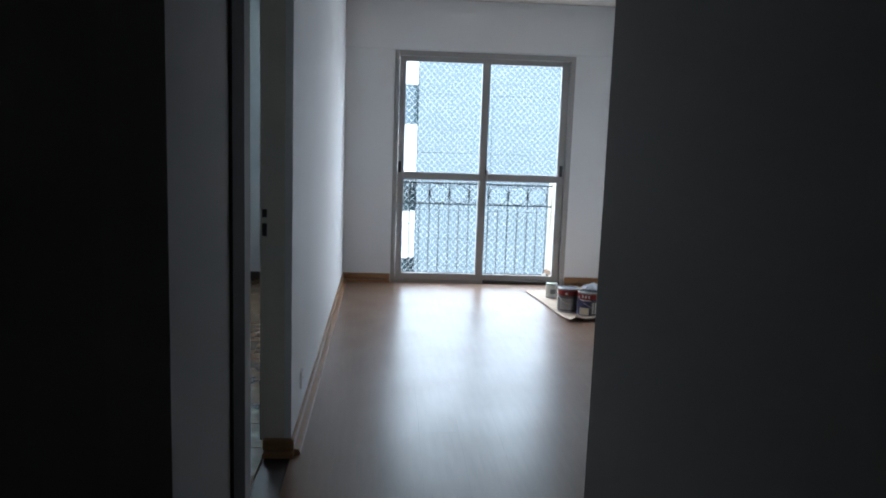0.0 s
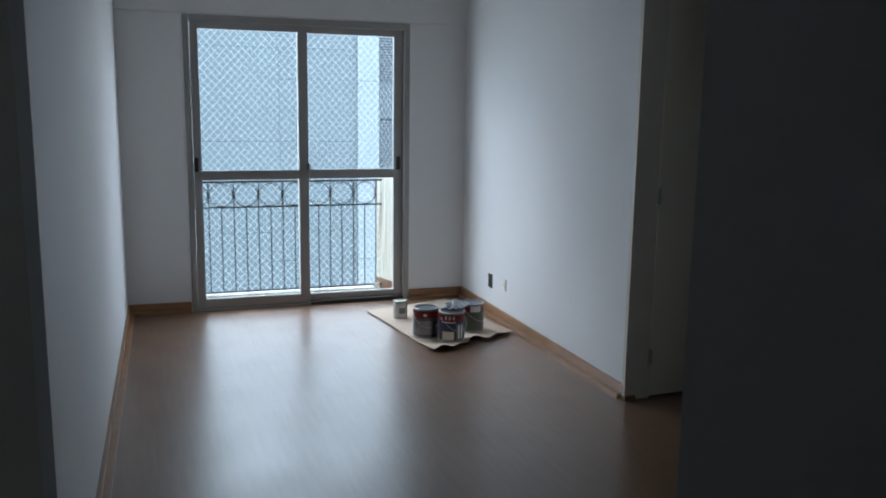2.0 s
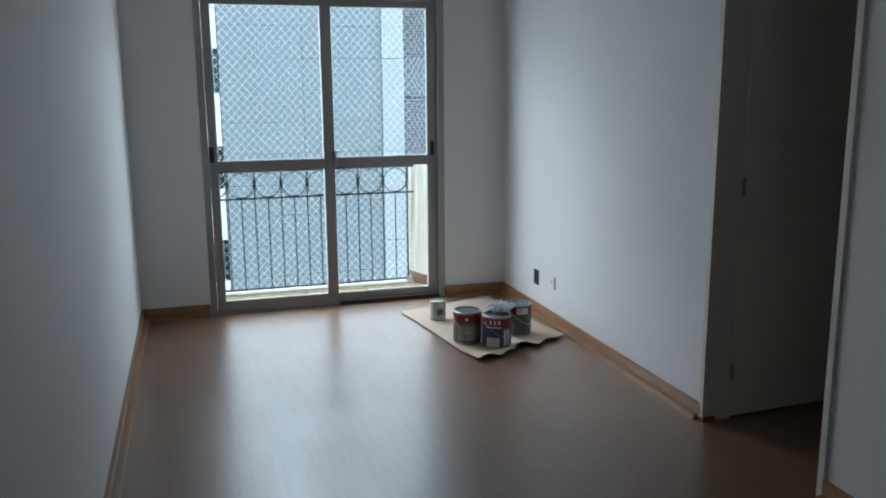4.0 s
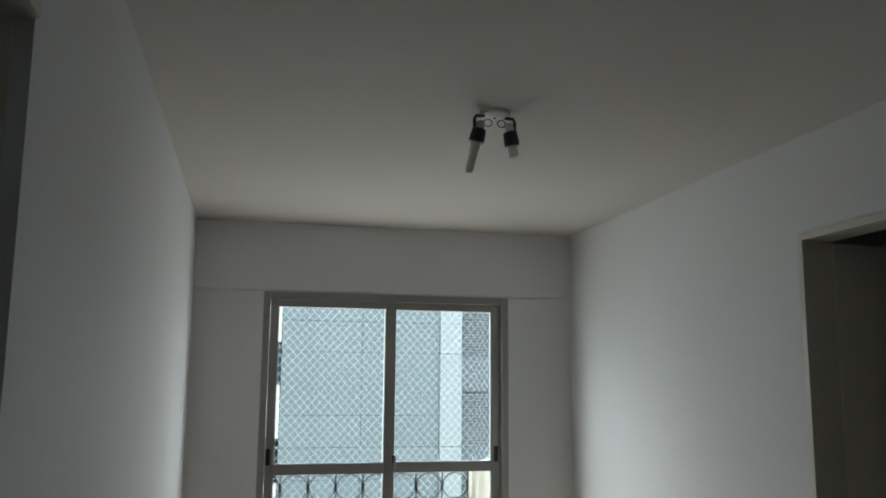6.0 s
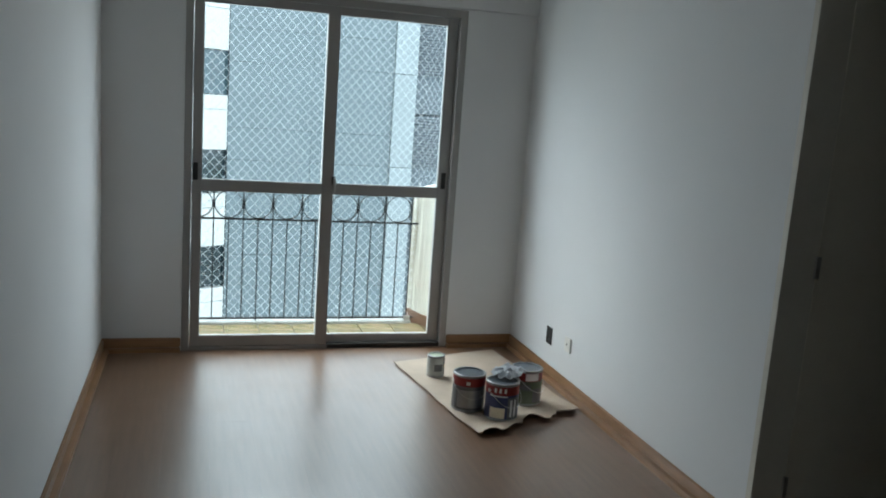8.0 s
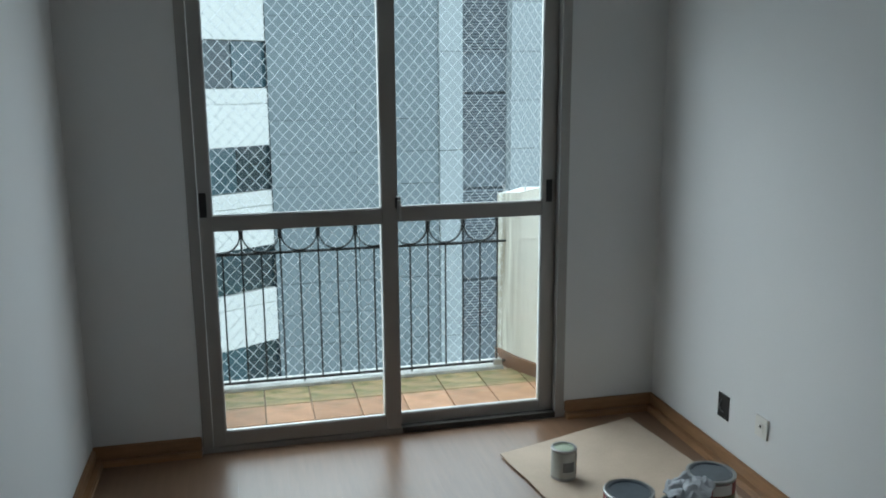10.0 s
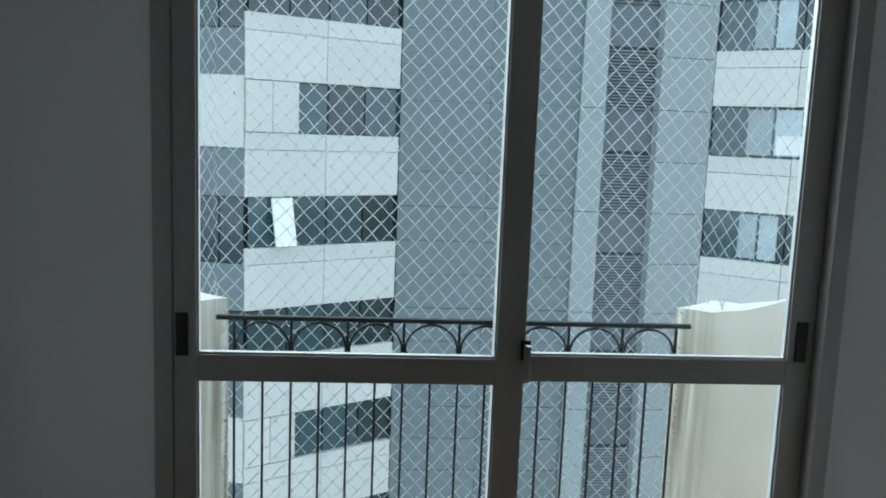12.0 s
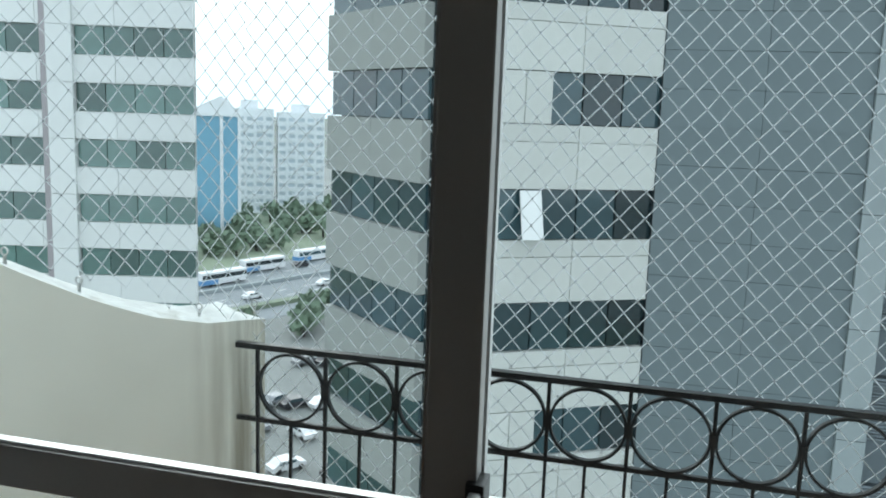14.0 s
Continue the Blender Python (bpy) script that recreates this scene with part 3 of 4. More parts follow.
def door_lining(name, x0, x1, ya, yb, top, label):
    d = thing(name, (0, 0, 0), label, "door frame", kind="structure")
    lo, hi = min(ya, yb), max(ya, yb)
    part("jamb", soft(boxes((x0, x1, hi - 0.03, hi, 0.0, top)), 0.003), FRAMEPAINT, d)
    part("jamb", soft(boxes((x0, x1, lo, lo + 0.03, 0.0, top)), 0.003), FRAMEPAINT, d)
    part("head", soft(boxes((x0, x1, lo + 0.03, hi - 0.03, top - 0.03, top)), 0.003), FRAMEPAINT, d)
    return d


dl = door_lining("door_frame_side", RX - 0.012, RX + 0.13, Y_DOORA - 0.0, Y_DOORB + 0.0, 2.128, "painted wooden door frame of the side doorway")


def side_door():
    d = thing("door_side", pose(RX + 0.125, Y_DOORA - 0.032, 0, 0, 0, 3), "off-white painted flush door standing open into a side room", "door", kind="structure")
    part("door_leaf", soft(boxes((0.0, 0.64, 0.0, 0.035, 0.012, 2.09)), 0.003), DOORPAINT, d)
    for z in (0.22, 1.05):
        part("hinge", soft(boxes((-0.008, 0.012, -0.006, 0.006, z - 0.04, z + 0.04)), 0.002), STEEL, d)
    h = part("door_handle", lathe([(0.022, 0), (0.022, 0.006), (0.008, 0.008), (0.008, 0.04)], 16, pose(0.59, 0, 1.05, 90, 0, 0)), STEEL, d, smooth=True)
    part("lever", soft(boxes((0.49, 0.60, -0.05, -0.036, 1.042, 1.058)), 0.004), STEEL, h)
    part("keyhole", soft(boxes((0.583, 0.597, -0.003, 0.001, 0.955, 0.985)), 0.001), BLACK, d)
    return d


side_door()
kd = thing("door_frame_kitchen", (0, 0, 0), "painted door frame of the kitchen doorway with a strike plate", "door frame", kind="structure")
part("jamb", soft(boxes((-0.135, -0.03, K_FAR - 0.004, K_FAR - 0.0005, 0.07, 2.11)), 0.001), FRAMEPAINT, kd)
# near jamb takes the darkened passage paint, for shade
part("jamb", soft(boxes((0.0, 0.004, K_NEAR - 0.125, K_NEAR, 0.0, 2.16)), 0.001), PASSAGE_DIM, kd)
# near-black board on the wall before the jamb
part("architrave", soft(boxes((0.0, 0.009, K_NEAR - 0.30, K_NEAR - 0.126, 0.0, 2.16)), 0.001), DARKMATT, kd, "near-black architrave board")
part("head", soft(boxes((-0.124, 0.008, K_NEAR, K_FAR, 2.11, 2.16)), 0.002), FRAMEPAINT, kd)
for z0, z1 in ((1.055, 1.09), (0.975, 1.03)):
    part("strike_plate", soft(boxes((-0.126, -0.106, K_FAR - 0.007, K_FAR - 0.003, z0, z1)), 0.001), BLACK, kd, "dark strike plate")


# ---- sockets ----
def socket(m, label):
    s = thing("wall_socket", m, label, "wall socket")
    part("plate", soft(boxes((-0.036, 0.036, -0.009, 0.0, -0.040, 0.040)), 0.003), WHITEP, s)
    part("insert", soft(boxes((-0.015, 0.015, -0.011, -0.009, -0.018, 0.018)), 0.002), WHITEP, s)
    for z in (0.004,):
        part("contact", lathe([(0.006, 0), (0.006, 0.001)], 10, pose(0, -0.011, z, 90, 0, 0)), BLACK, s)
    return s


socket(pose(RX, -0.864, 0.266, 0, 0, -90), "white plastic wall socket above the skirting")
socket(pose(0.0, -3.592, 0.225, 0, 0, 90), "white plastic wall socket near the kitchen doorway")
hb = thing("junction_box", pose(RX, -0.605, 0.246, 0, 0, -90), "open black wall box without a cover", "junction box")
part("rim", soft(boxes((-0.038, -0.031, -0.004, 0.0, -0.050, 0.050), (0.031, 0.038, -0.004, 0.0, -0.050, 0.050), (-0.031, 0.031, -0.004, 0.0, 0.043, 0.050), (-0.031, 0.031, -0.004, 0.0, -0.050, -0.043)), 0.001), BLACK, hb)
part("back", boxes((-0.031, 0.031, -0.0015, -0.0005, -0.043, 0.043)), BLACK, hb)
part("wire", tube(bmesh.new(), [(-0.012, -0.003, 0.025), (-0.022, -0.008, 0.0), (-0.012, -0.006, -0.02), (0.004, -0.004, -0.024)], 0.003, 6), GREYLAB, hb, "loose grey wire")


# ---- ceiling lamp ----
def ceiling_lamp():
    c = thing("ceiling_lamp", pose(1.208, -2.50, H, 0, 0, 4) @ Matrix.Scale(0.88, 4), "bare ceiling lamp with two black sockets, one bulb", "ceiling lamp")
    part("base_plate", lathe([(0.0, -0.022), (0.03, -0.022), (0.062, -0.012), (0.066, 0.0)][::-1], 28), WHITEP, c, smooth=True)
    part("screw", lathe([(0.007, -0.026), (0.007, -0.02)], 10), BLACK, c)
    for sgn, tilt in ((-1, 14), (1, -10)):
        arm = part("bracket", tube(bmesh.new(), [(sgn * 0.045, 0, -0.018), (sgn * 0.082, 0, -0.020), (sgn * 0.090, 0, -0.032), (sgn * 0.090, 0, -0.105), (sgn * 0.094, 0, -0.122)], 0.0075, 8), BLACK, c, "black bent bracket", True)
        m = pose(sgn * 0.068, 0, -0.075, 0, tilt, 0)
        part("socket", lathe([(0.018, 0.0), (0.030, -0.006), (0.033, -0.05), (0.030, -0.062), (0.02, -0.064)][::-1], 24, m), BLACK, c, "black lamp socket", True)
        part("neck", lathe([(0.010, 0.036), (0.02, 0.022), (0.02, 0.0)][::-1], 20, m), STEEL, c, smooth=True)
        part("wire_loop", tube(bmesh.new(), [(sgn * 0.030 + 0.018 * math.cos(2 * math.pi * k / 16), 0.0, -0.045 + 0.016 * math.sin(2 * math.pi * k / 16)) for k in range(16)], 0.0025, 5, True), BLACK, c)
        part("bulb_base", lathe([(0.019, -0.064), (0.021, -0.07), (0.021, -0.105), (0.018, -0.112)][::-1], 20, m), WHITEP, c, "white plastic bulb base", True)
        if sgn < 0:
            for k in range(3):
                a = 2 * math.pi * k / 3
                ox, oy = 0.0105 * math.cos(a), 0.0105 * math.sin(a)
                bm = tube(bmesh.new(), [m @ Vector((ox, oy, -0.112)), m @ Vector((ox * 0.9, oy * 0.9, -0.182)), m @ Vector((ox * 0.3, oy * 0.3, -0.198))], 0.0088, 8)
                part("bulb_tube", bm, WHITEP, c, "pale bulb tube", True)
    return c


ceiling_lamp()


# ---- paint cans on cardboard ----
def cardboard():
    rnd = random.Random(4)
    c0, c1, c2, c3 = Vector((1.637, -0.327)), Vector((2.327, -0.10)), Vector((2.43, -1.17)), Vector((1.795, -1.44))
    n = 44
    bm = bmesh.new()
    low, up = [], []
    for i in range(n + 1):
        u = i / n
        a, b = c0.lerp(c3, u), c1.lerp(c2, u)
        rl, ru = [], []
        for j in range(n + 1):
            v = j / n
            p = a.lerp(b, v)
            tear = 0.0
            if u > 0.93:
                tear = 0.05 * noise.noise((v * 7, 2.2, 0)) + 0.02 * noise.noise((v * 25, 5, 0)) - 0.035 * (1 if 0.42 < v < 0.6 else 0)
            side = 0.012 * noise.noise((u * 6, 9, 0)) if v in (0, 1) else 0
            q = p + (c3 - c0).normalized() * tear * (u - 0.93) / 0.07 + (c1 - c0).normalized() * side
            lift = 0.004 + max(0, u - 0.86) ** 1.5 * (0.30 + 0.5 * max(0, noise.noise((v * 5, 1, 0))))
            lift += 0.003 * (1 + noise.noise((q.x * 5, q.y * 5, 0)))
            ru.append(bm.verts.new((q.x, q.y, lift + 0.003)))
            rl.append(bm.verts.new((q.x, q.y, lift)))
        up.append(ru), low.append(rl)
    for i in range(n):
        for j in range(n):
            bm.faces.new((up[i][j], up[i][j + 1], up[i + 1][j + 1], up[i + 1][j]))
            bm.faces.new((low[i][j], low[i + 1][j], low[i + 1][j + 1], low[i][j + 1]))
    for i in range(n):
        for g in (0, n):
            bm.faces.new((up[i][g], up[i + 1][g], low[i + 1][g], low[i][g]))
            bm.faces.new((up[g][i], up[g][i + 1], low[g][i + 1], low[g][i]))
    return solid("cardboard_sheet", bm, CARD, "flattened brown cardboard sheet with a torn curled edge", "cardboard", kind="thing", smooth=True)


cardboard()


def band(r, z0, z1, a0=0.0, a1=360.0, out=0.0006):
    """A printed band round a can."""
    bm = bmesh.new()
    n = max(4, int(abs(a1 - a0) / 8))
    ins, outs = [], []
    for k in range(n + 1):
        a = radians(a0 + (a1 - a0) * k / n)
        d = Vector((math.cos(a), math.sin(a), 0))
        outs.append((bm.verts.new(d * (r + out) + Vector((0, 0, z0))), bm.verts.new(d * (r + out) + Vector((0, 0, z1)))))
        ins.append((bm.verts.new(d * (r - 0.0005) + Vector((0, 0, z0))), bm.verts.new(d * (r - 0.0005) + Vector((0, 0, z1)))))
    for k in range(n):
        bm.faces.new((outs[k][0], outs[k + 1][0], outs[k + 1][1], outs[k][1]))
        bm.faces.new((outs[k][1], outs[k + 1][1], ins[k + 1][1], ins[k][1]))
        bm.faces.new((outs[k][0], ins[k][0], ins[k + 1][0], outs[k + 1][0]))
    return bm


def paint_can(x, y, turn, r, h, upper, lower, patches, label, lid, bail=True):
    c = thing("paint_can", pose(x, y, 0.010, 0, 0, turn), label, "paint can", "paint cans on the cardboard")
    part("body", lathe([(r - 0.002, 0), (r + 0.001, 0.002), (r + 0.001, 0.006), (r - 0.001, 0.009), (r - 0.001, h - 0.012), (r + 0.0015, h - 0.009),
                        (r + 0.0015, h - 0.002), (r - 0.002, h), (r - 0.009, h - 0.001), (r - 0.010, h - 0.008), (0.001, h - 0.008)], 40), TIN, c, smooth=True)
    part("lid", lathe([(r - 0.011, h - 0.010), (r - 0.011, h - 0.003), (r - 0.016, h - 0.002), (r - 0.018, h - 0.006), (0.001, h - 0.0055)], 40), lid, c, "lid smeared with dried paint", True)
    part("label_band", band(r, h * 0.70, h - 0.014), upper, c)
    part("label_band", band(r, 0.012, h * 0.70), lower, c)
    for a0, a1, z0, z1, mt in patches:
        part("label_print", band(r + 0.0004, h * z0, h * z1, a0, a1, 0.0009), mt, c)
    if bail:
        for sgn in (-1, 1):
            part("ear", lathe([(0.009, 0), (0.009, 0.004), (0.004, 0.006)], 12, pose(sgn * r, 0, h * 0.78, 0, sgn * 90, 0)), STEEL, c, smooth=True)
        pts = []
        for k in range(25):
            a = math.pi * k / 24
            pts.append((-(r + 0.005) * math.cos(a), -(r * 0.28 + 0.012) * math.sin(a) - r * 0.72 * math.sin(a) ** 0.6 if 0 < k < 24 else 0, h * 0.78 - 0.075 * math.sin(a)))
        part("bail_handle", tube(bmesh.new(), pts, 0.0016, 5), STEEL, c, "thin wire handle", True)
    return c


paint_can(1.818, -0.575, -80, 0.049, 0.125, TINLAB, TINLAB, [(-34, 22, 0.30, 0.62, GREYLAB), (34, 66, 0.10, 0.88, BLACK), (42, 60, 0.42, 0.58, ORANGE)],
          "small pale grey tin of paint near the balcony door", TINLID, False)
paint_can(1.853, -1.07, 0, 0.083, 0.19, RED, GREYLAB, [(-150, -60, 0.12, 0.60, TIN), (-118, -104, 0.75, 0.84, PAPERW)],
          "red and grey paint can with a blue-grey smeared lid", PAINTLID)
can_b = paint_can(1.984, -1.205, 20, 0.083, 0.19, RED, BLUELAB, [(-172, -118, 0.08, 0.36, CREAMLAB), (-110, -64, 0.06, 0.64, GREYLAB), (-176, -112, 0.655, 0.69, PAPERW),
          (-100, -92, 0.12, 0.58, PAPERW), (-84, -76, 0.12, 0.58, PAPERW)], "red and blue paint can with white bars of print", PAINTLID)
for i in range(3):
    part("letter_bar", band(0.0842, 0.146, 0.168, -158 + i * 17, -150 + i * 17, 0.0009), PAPERW, can_b)
paint_can(2.188, -1.015, 35, 0.083, 0.19, RED, GREENLAB, [(-180, -130, 0.45, 0.60, GREYLAB), (-150, -100, 0.72, 0.92, PAPERW), (-120, -70, 0.1, 0.5, GREYLAB)],
          "paint can with red and green label and pale drips", PAINTLID)


def rag():
    rnd = random.Random(2)
    n = 30
    bm = bmesh.new()
    g = []
    for i in range(n + 1):
        row = []
        for j in range(n + 1):
            u, v = i / n * 2 - 1, j / n * 2 - 1
            x = u * 0.105 * (1 - 0.25 * abs(v)) + 0.012 * noise.noise((u * 2, v * 2, 7))
            y = v * 0.075 * (1 - 0.2 * abs(u)) + 0.012 * noise.noise((u * 2, v * 2, 3))
            edge = max(abs(u), abs(v))
            z = 0.012 + 0.026 * max(0, 1 - edge * edge) + 0.020 * noise.noise((u * 2.6, v * 2.6, 1)) + 0.009 * noise.noise((u * 7, v * 7, 2))
            z = max(z, 0.003 + 0.002 * rnd.random())
            row.append(bm.verts.new((x, y, z)))
        g.append(row)
    for i in range(n):
        for j in range(n):
            bm.faces.new((g[i][j], g[i][j + 1], g[i + 1][j + 1], g[i + 1][j]))
    ob = solid("cleaning_rag", bm, RAG, "crumpled grey-blue rag lying across the paint can lids", "rag", kind="thing", smooth=True)
    ob.matrix_basis = pose(2.035, -1.135, 0.1985, 0, 0, 40)
    sol = ob.modifiers.new("thickness", "SOLIDIFY")
    sol.thickness = 0.004
    sub2 = ob.modifiers.new("smooth", "SUBSURF")
    sub2.levels = sub2.render_levels = 1
    return ob


rag()


# ---- printed leaflets on the floor by the passage ----
def leaflet(x, y, z, turn, w, h, blocks, label):
    p = thing("leaflet", pose(x, y, z, 0, 0, turn), label, "leaflet", "leaflets on the floor")
    bm = bmesh.new()
    n = 8
    rows = [[(bm.verts.new((w * (i / n - 0.5), h * (j / n - 0.5), 0.003 + 0.012 * max(0, i / n - 0.6) ** 2 + 0.010 * max(0, 0.4 - j / n) ** 2)),
              bm.verts.new((w * (i / n - 0.5), h * (j / n - 0.5), 0.0))) for j in range(n + 1)] for i in range(n + 1)]
    for i in range(n):
        for j in range(n):
            for k in (0, 1):
                bm.faces.new((rows[i][j][k], rows[i + 1][j][k], rows[i + 1][j + 1][k], rows[i][j + 1][k]))
    for i in range(n):
        for g in (0, n):
            bm.faces.new((rows[i][g][0], rows[i + 1][g][0], rows[i + 1][g][1], rows[i][g][1]))
            bm.faces.new((rows[g][i][0], rows[g][i + 1][0], rows[g][i + 1][1], rows[g][i][1]))
    part("sheet", bm, PAPERW, p, smooth=True)
    for x0, x1, y0, y1, mt in blocks:
        part("print_block", boxes((w * x0, w * x1, h * y0, h * y1, 0.0044, 0.0048)), mt, p)
    return p


leaflet(1.535, -3.84, 0.010, 12, 0.23, 0.13, [(-0.46, -0.24, -0.3, 0.3, GREYLAB), (-0.12, 0.12, -0.1, 0.35, ORANGE), (0.2, 0.4, 0.0, 0.35, PURPLE)],
        "white printed leaflet with small colour pictures")
leaflet(1.56, -3.97, 0.002, 25, 0.25, 0.16, [(-0.4, 0.0, -0.3, 0.3, PURPLE), (0.1, 0.45, -0.35, 0.35, RED)], "leaflet with a purple and red print")
leaflet(1.50, -4.12, 0.002, -8, 0.24, 0.17, [(-0.42, -0.1, -0.35, 0.2, GREENP), (0.0, 0.4, -0.3, 0.3, PURPLE)], "leaflet with lime and purple pictures")

# ---- outside ----
GZ = -38.0
solid("ground", boxes((-2600, 2600, -200, 3000, GZ - 1, GZ)), GROUND, "city ground far below the balcony", "ground")


def wall_run(parent, p, q, z0, z1, thick, material, name, cols, rows, gap=0.02):
    """Panels along the plan line p to q, between two heights, split in columns and rows."""
    p, q = Vector(p), Vector(q)
    d = q - p
    length = d.length
    ang = math.degrees(math.atan2(d.y, d.x))
    if isinstance(rows, int):
        rows = [z0 + (z1 - z0) * k / rows for k in range(rows + 1)]
    cache = {}
    for i in range(cols):
        a, b = length * i / cols, length * (i + 1) / cols
        for za, zb in zip(rows, rows[1:]):
            key = round(zb - za, 3)
            if key not in cache:
                cache[key] = mesh_of(name, boxes((gap / 2, b - a - gap / 2, 0, thick, gap / 2, zb - za - gap / 2)), material)
            o = p + d.normalized() * a
            piece(name, cache[key], parent, pose(o.x, o.y, za, 0, 0, ang))


SH = 3.3
LEVELS = [k for k in range(-9, 4)]


def office_tower():
    b = thing("office_building", (0.5, -0.05, GZ), "pale concrete office building with ribbon windows and a blank grey shaft", "building")
    # added core that closes every recess, coloured dark for the shade in gaps
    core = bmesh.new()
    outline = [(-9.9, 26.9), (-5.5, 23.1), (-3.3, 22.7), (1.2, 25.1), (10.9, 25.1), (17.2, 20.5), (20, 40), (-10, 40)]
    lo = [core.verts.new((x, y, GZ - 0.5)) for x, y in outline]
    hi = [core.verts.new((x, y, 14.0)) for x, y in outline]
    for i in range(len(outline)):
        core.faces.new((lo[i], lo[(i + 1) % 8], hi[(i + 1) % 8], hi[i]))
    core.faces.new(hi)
    g = part("facade", core, DARKCORE, b)
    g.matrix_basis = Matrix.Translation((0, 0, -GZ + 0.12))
    wing = [((-10.05, 25.95), (-7.8, 24.0)), ((-7.8, 24.0), (-5.60, 22.2))]
    prow = ((-3.42, 21.95), (0.93, 24.5))
    right = ((10.95, 24.6), (17.0, 19.9))
    for k in LEVELS:
        z = k * SH
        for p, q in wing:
            wall_run(g, p, q, z - 0.68, z + 1.15, 0.3, WINGP, "panel", 1, [z - 0.68, z + 1.15])
            wall_run(g, (p[0] + 0.12, p[1] + 0.16), (q[0] + 0.12, q[1] + 0.16), z + 1.15, z + 2.62, 0.1, BGLASS, "window_pane", 2, 1, 0.05)
        wall_run(g, *prow, z - 0.68, z + 1.15, 0.3, PANEL, "panel", 2, [z - 0.68, z + 0.66, z + 1.15])
        pp, qq = (prow[0][0] + 0.05, prow[0][1] + 0.18), (prow[1][0], prow[1][1] + 0.16)
        wall_run(g, pp, qq, z + 1.15, z + 2.62, 0.1, BGLASS, "window_pane", 4, 1, 0.05)
        wall_run(g, *right, z - 0.80, z + 0.93, 0.3, PANEL, "panel", 3, [z - 0.80, z + 0.4, z + 0.93])
        wall_run(g, (right[0][0] + 0.1, right[0][1] + 0.14), (right[1][0] + 0.1, right[1][1] + 0.14), z + 0.93, z + 2.5, 0.1, BGLASS, "window_pane", 6, 1, 0.06)
        wall_run(g, (right[0][0] + 0.95, right[0][1] - 0.54), (right[0][0] + 2.95 - k % 2, right[0][1] - 2.09 + 0.78 * (k % 2)), z + 0.97, z + 2.46, 0.1, PALEPANE, "window_pane", 3 - k % 2, 1, 0.08)
        # white lower half-panes paint in a bright reflection along with blinds
        if k in (0, 3):
            wall_run(g, (right[0][0] + 1.65, right[0][1] - 1.09), (right[1][0] - 0.3, right[1][1] + 0.23), z + 0.99, z + 1.68, 0.1, WHITEB, "blind", 5, 1, 0.1)
        # recess between wing and prow
        wall_run(g, (-5.58, 22.95), (-4.9, 22.45), z - 0.6, z + 2.7, 0.1, GREYP, "panel", 1, [z - 0.6, z + 0.9, z + 2.7])
        wall_run(g, (-4.9, 22.3), (-3.44, 21.98), z - 0.68, z + 0.7, 0.25, GREYP, "panel", 1, 1)
        # pale panels cover some window bays, standing for blinds and bright sky reflections
        if k % 3 == 0 or k == 2:
            wall_run(g, (-4.9, 22.28), (-3.44, 21.95), z + 0.7, z + 2.72, 0.25, PANEL, "panel", 1, 1)
            wall_run(g, (-3.40, 21.97), (-2.0, 22.79), z + 1.16, z + 2.61, 0.2, PANEL, "panel", 2, 1)
        else:
            wall_run(g, (-4.9, 22.36), (-3.44, 22.02), z + 0.7, z + 2.62, 0.1, BGLASS, "window_pane", 2, 1, 0.05)
        # blank shaft, light piers and louvres
        wall_run(g, (0.95, 24.5), (6.6, 24.5), z - 1.0, z + 2.3, 0.3, GREYP, "panel", 2, 3, 0.013)
        wall_run(g, (6.6, 24.35), (7.42, 24.35), z - 1.0, z + 2.3, 0.4, LIGHTP, "pier_panel", 1, 1, 0.02)
        wall_run(g, (9.11, 24.3), (10.95, 24.6), z - 1.0, z + 2.3, 0.4, LIGHTP, "pier_panel", 1, 2, 0.02)
        wall_run(g, (7.44, 24.75), (9.09, 24.75), z + 0.95, z + 2.3, 0.2, SLATE, "panel", 1, 1)
        bm = bmesh.new()
        for s in range(19):
            zs = z - 0.98 + s * 0.1
            box(bm, 7.44, 9.09, -0.034, 0.034, -0.009, 0.009, pose(0, 24.68, zs, 35, 0, 0))
        louvre = part("louvre", bm, SLAT, g)
    # top-hung window standing open
    part("open_window", box(bmesh.new(), -0.32, 0.32, -0.03, 0.03, -1.42, 0.0, pose(-2.45, 22.52, -0.72, -16, 0, 30)), WHITEB, g, "pale window standing open")
    return b


office_tower()


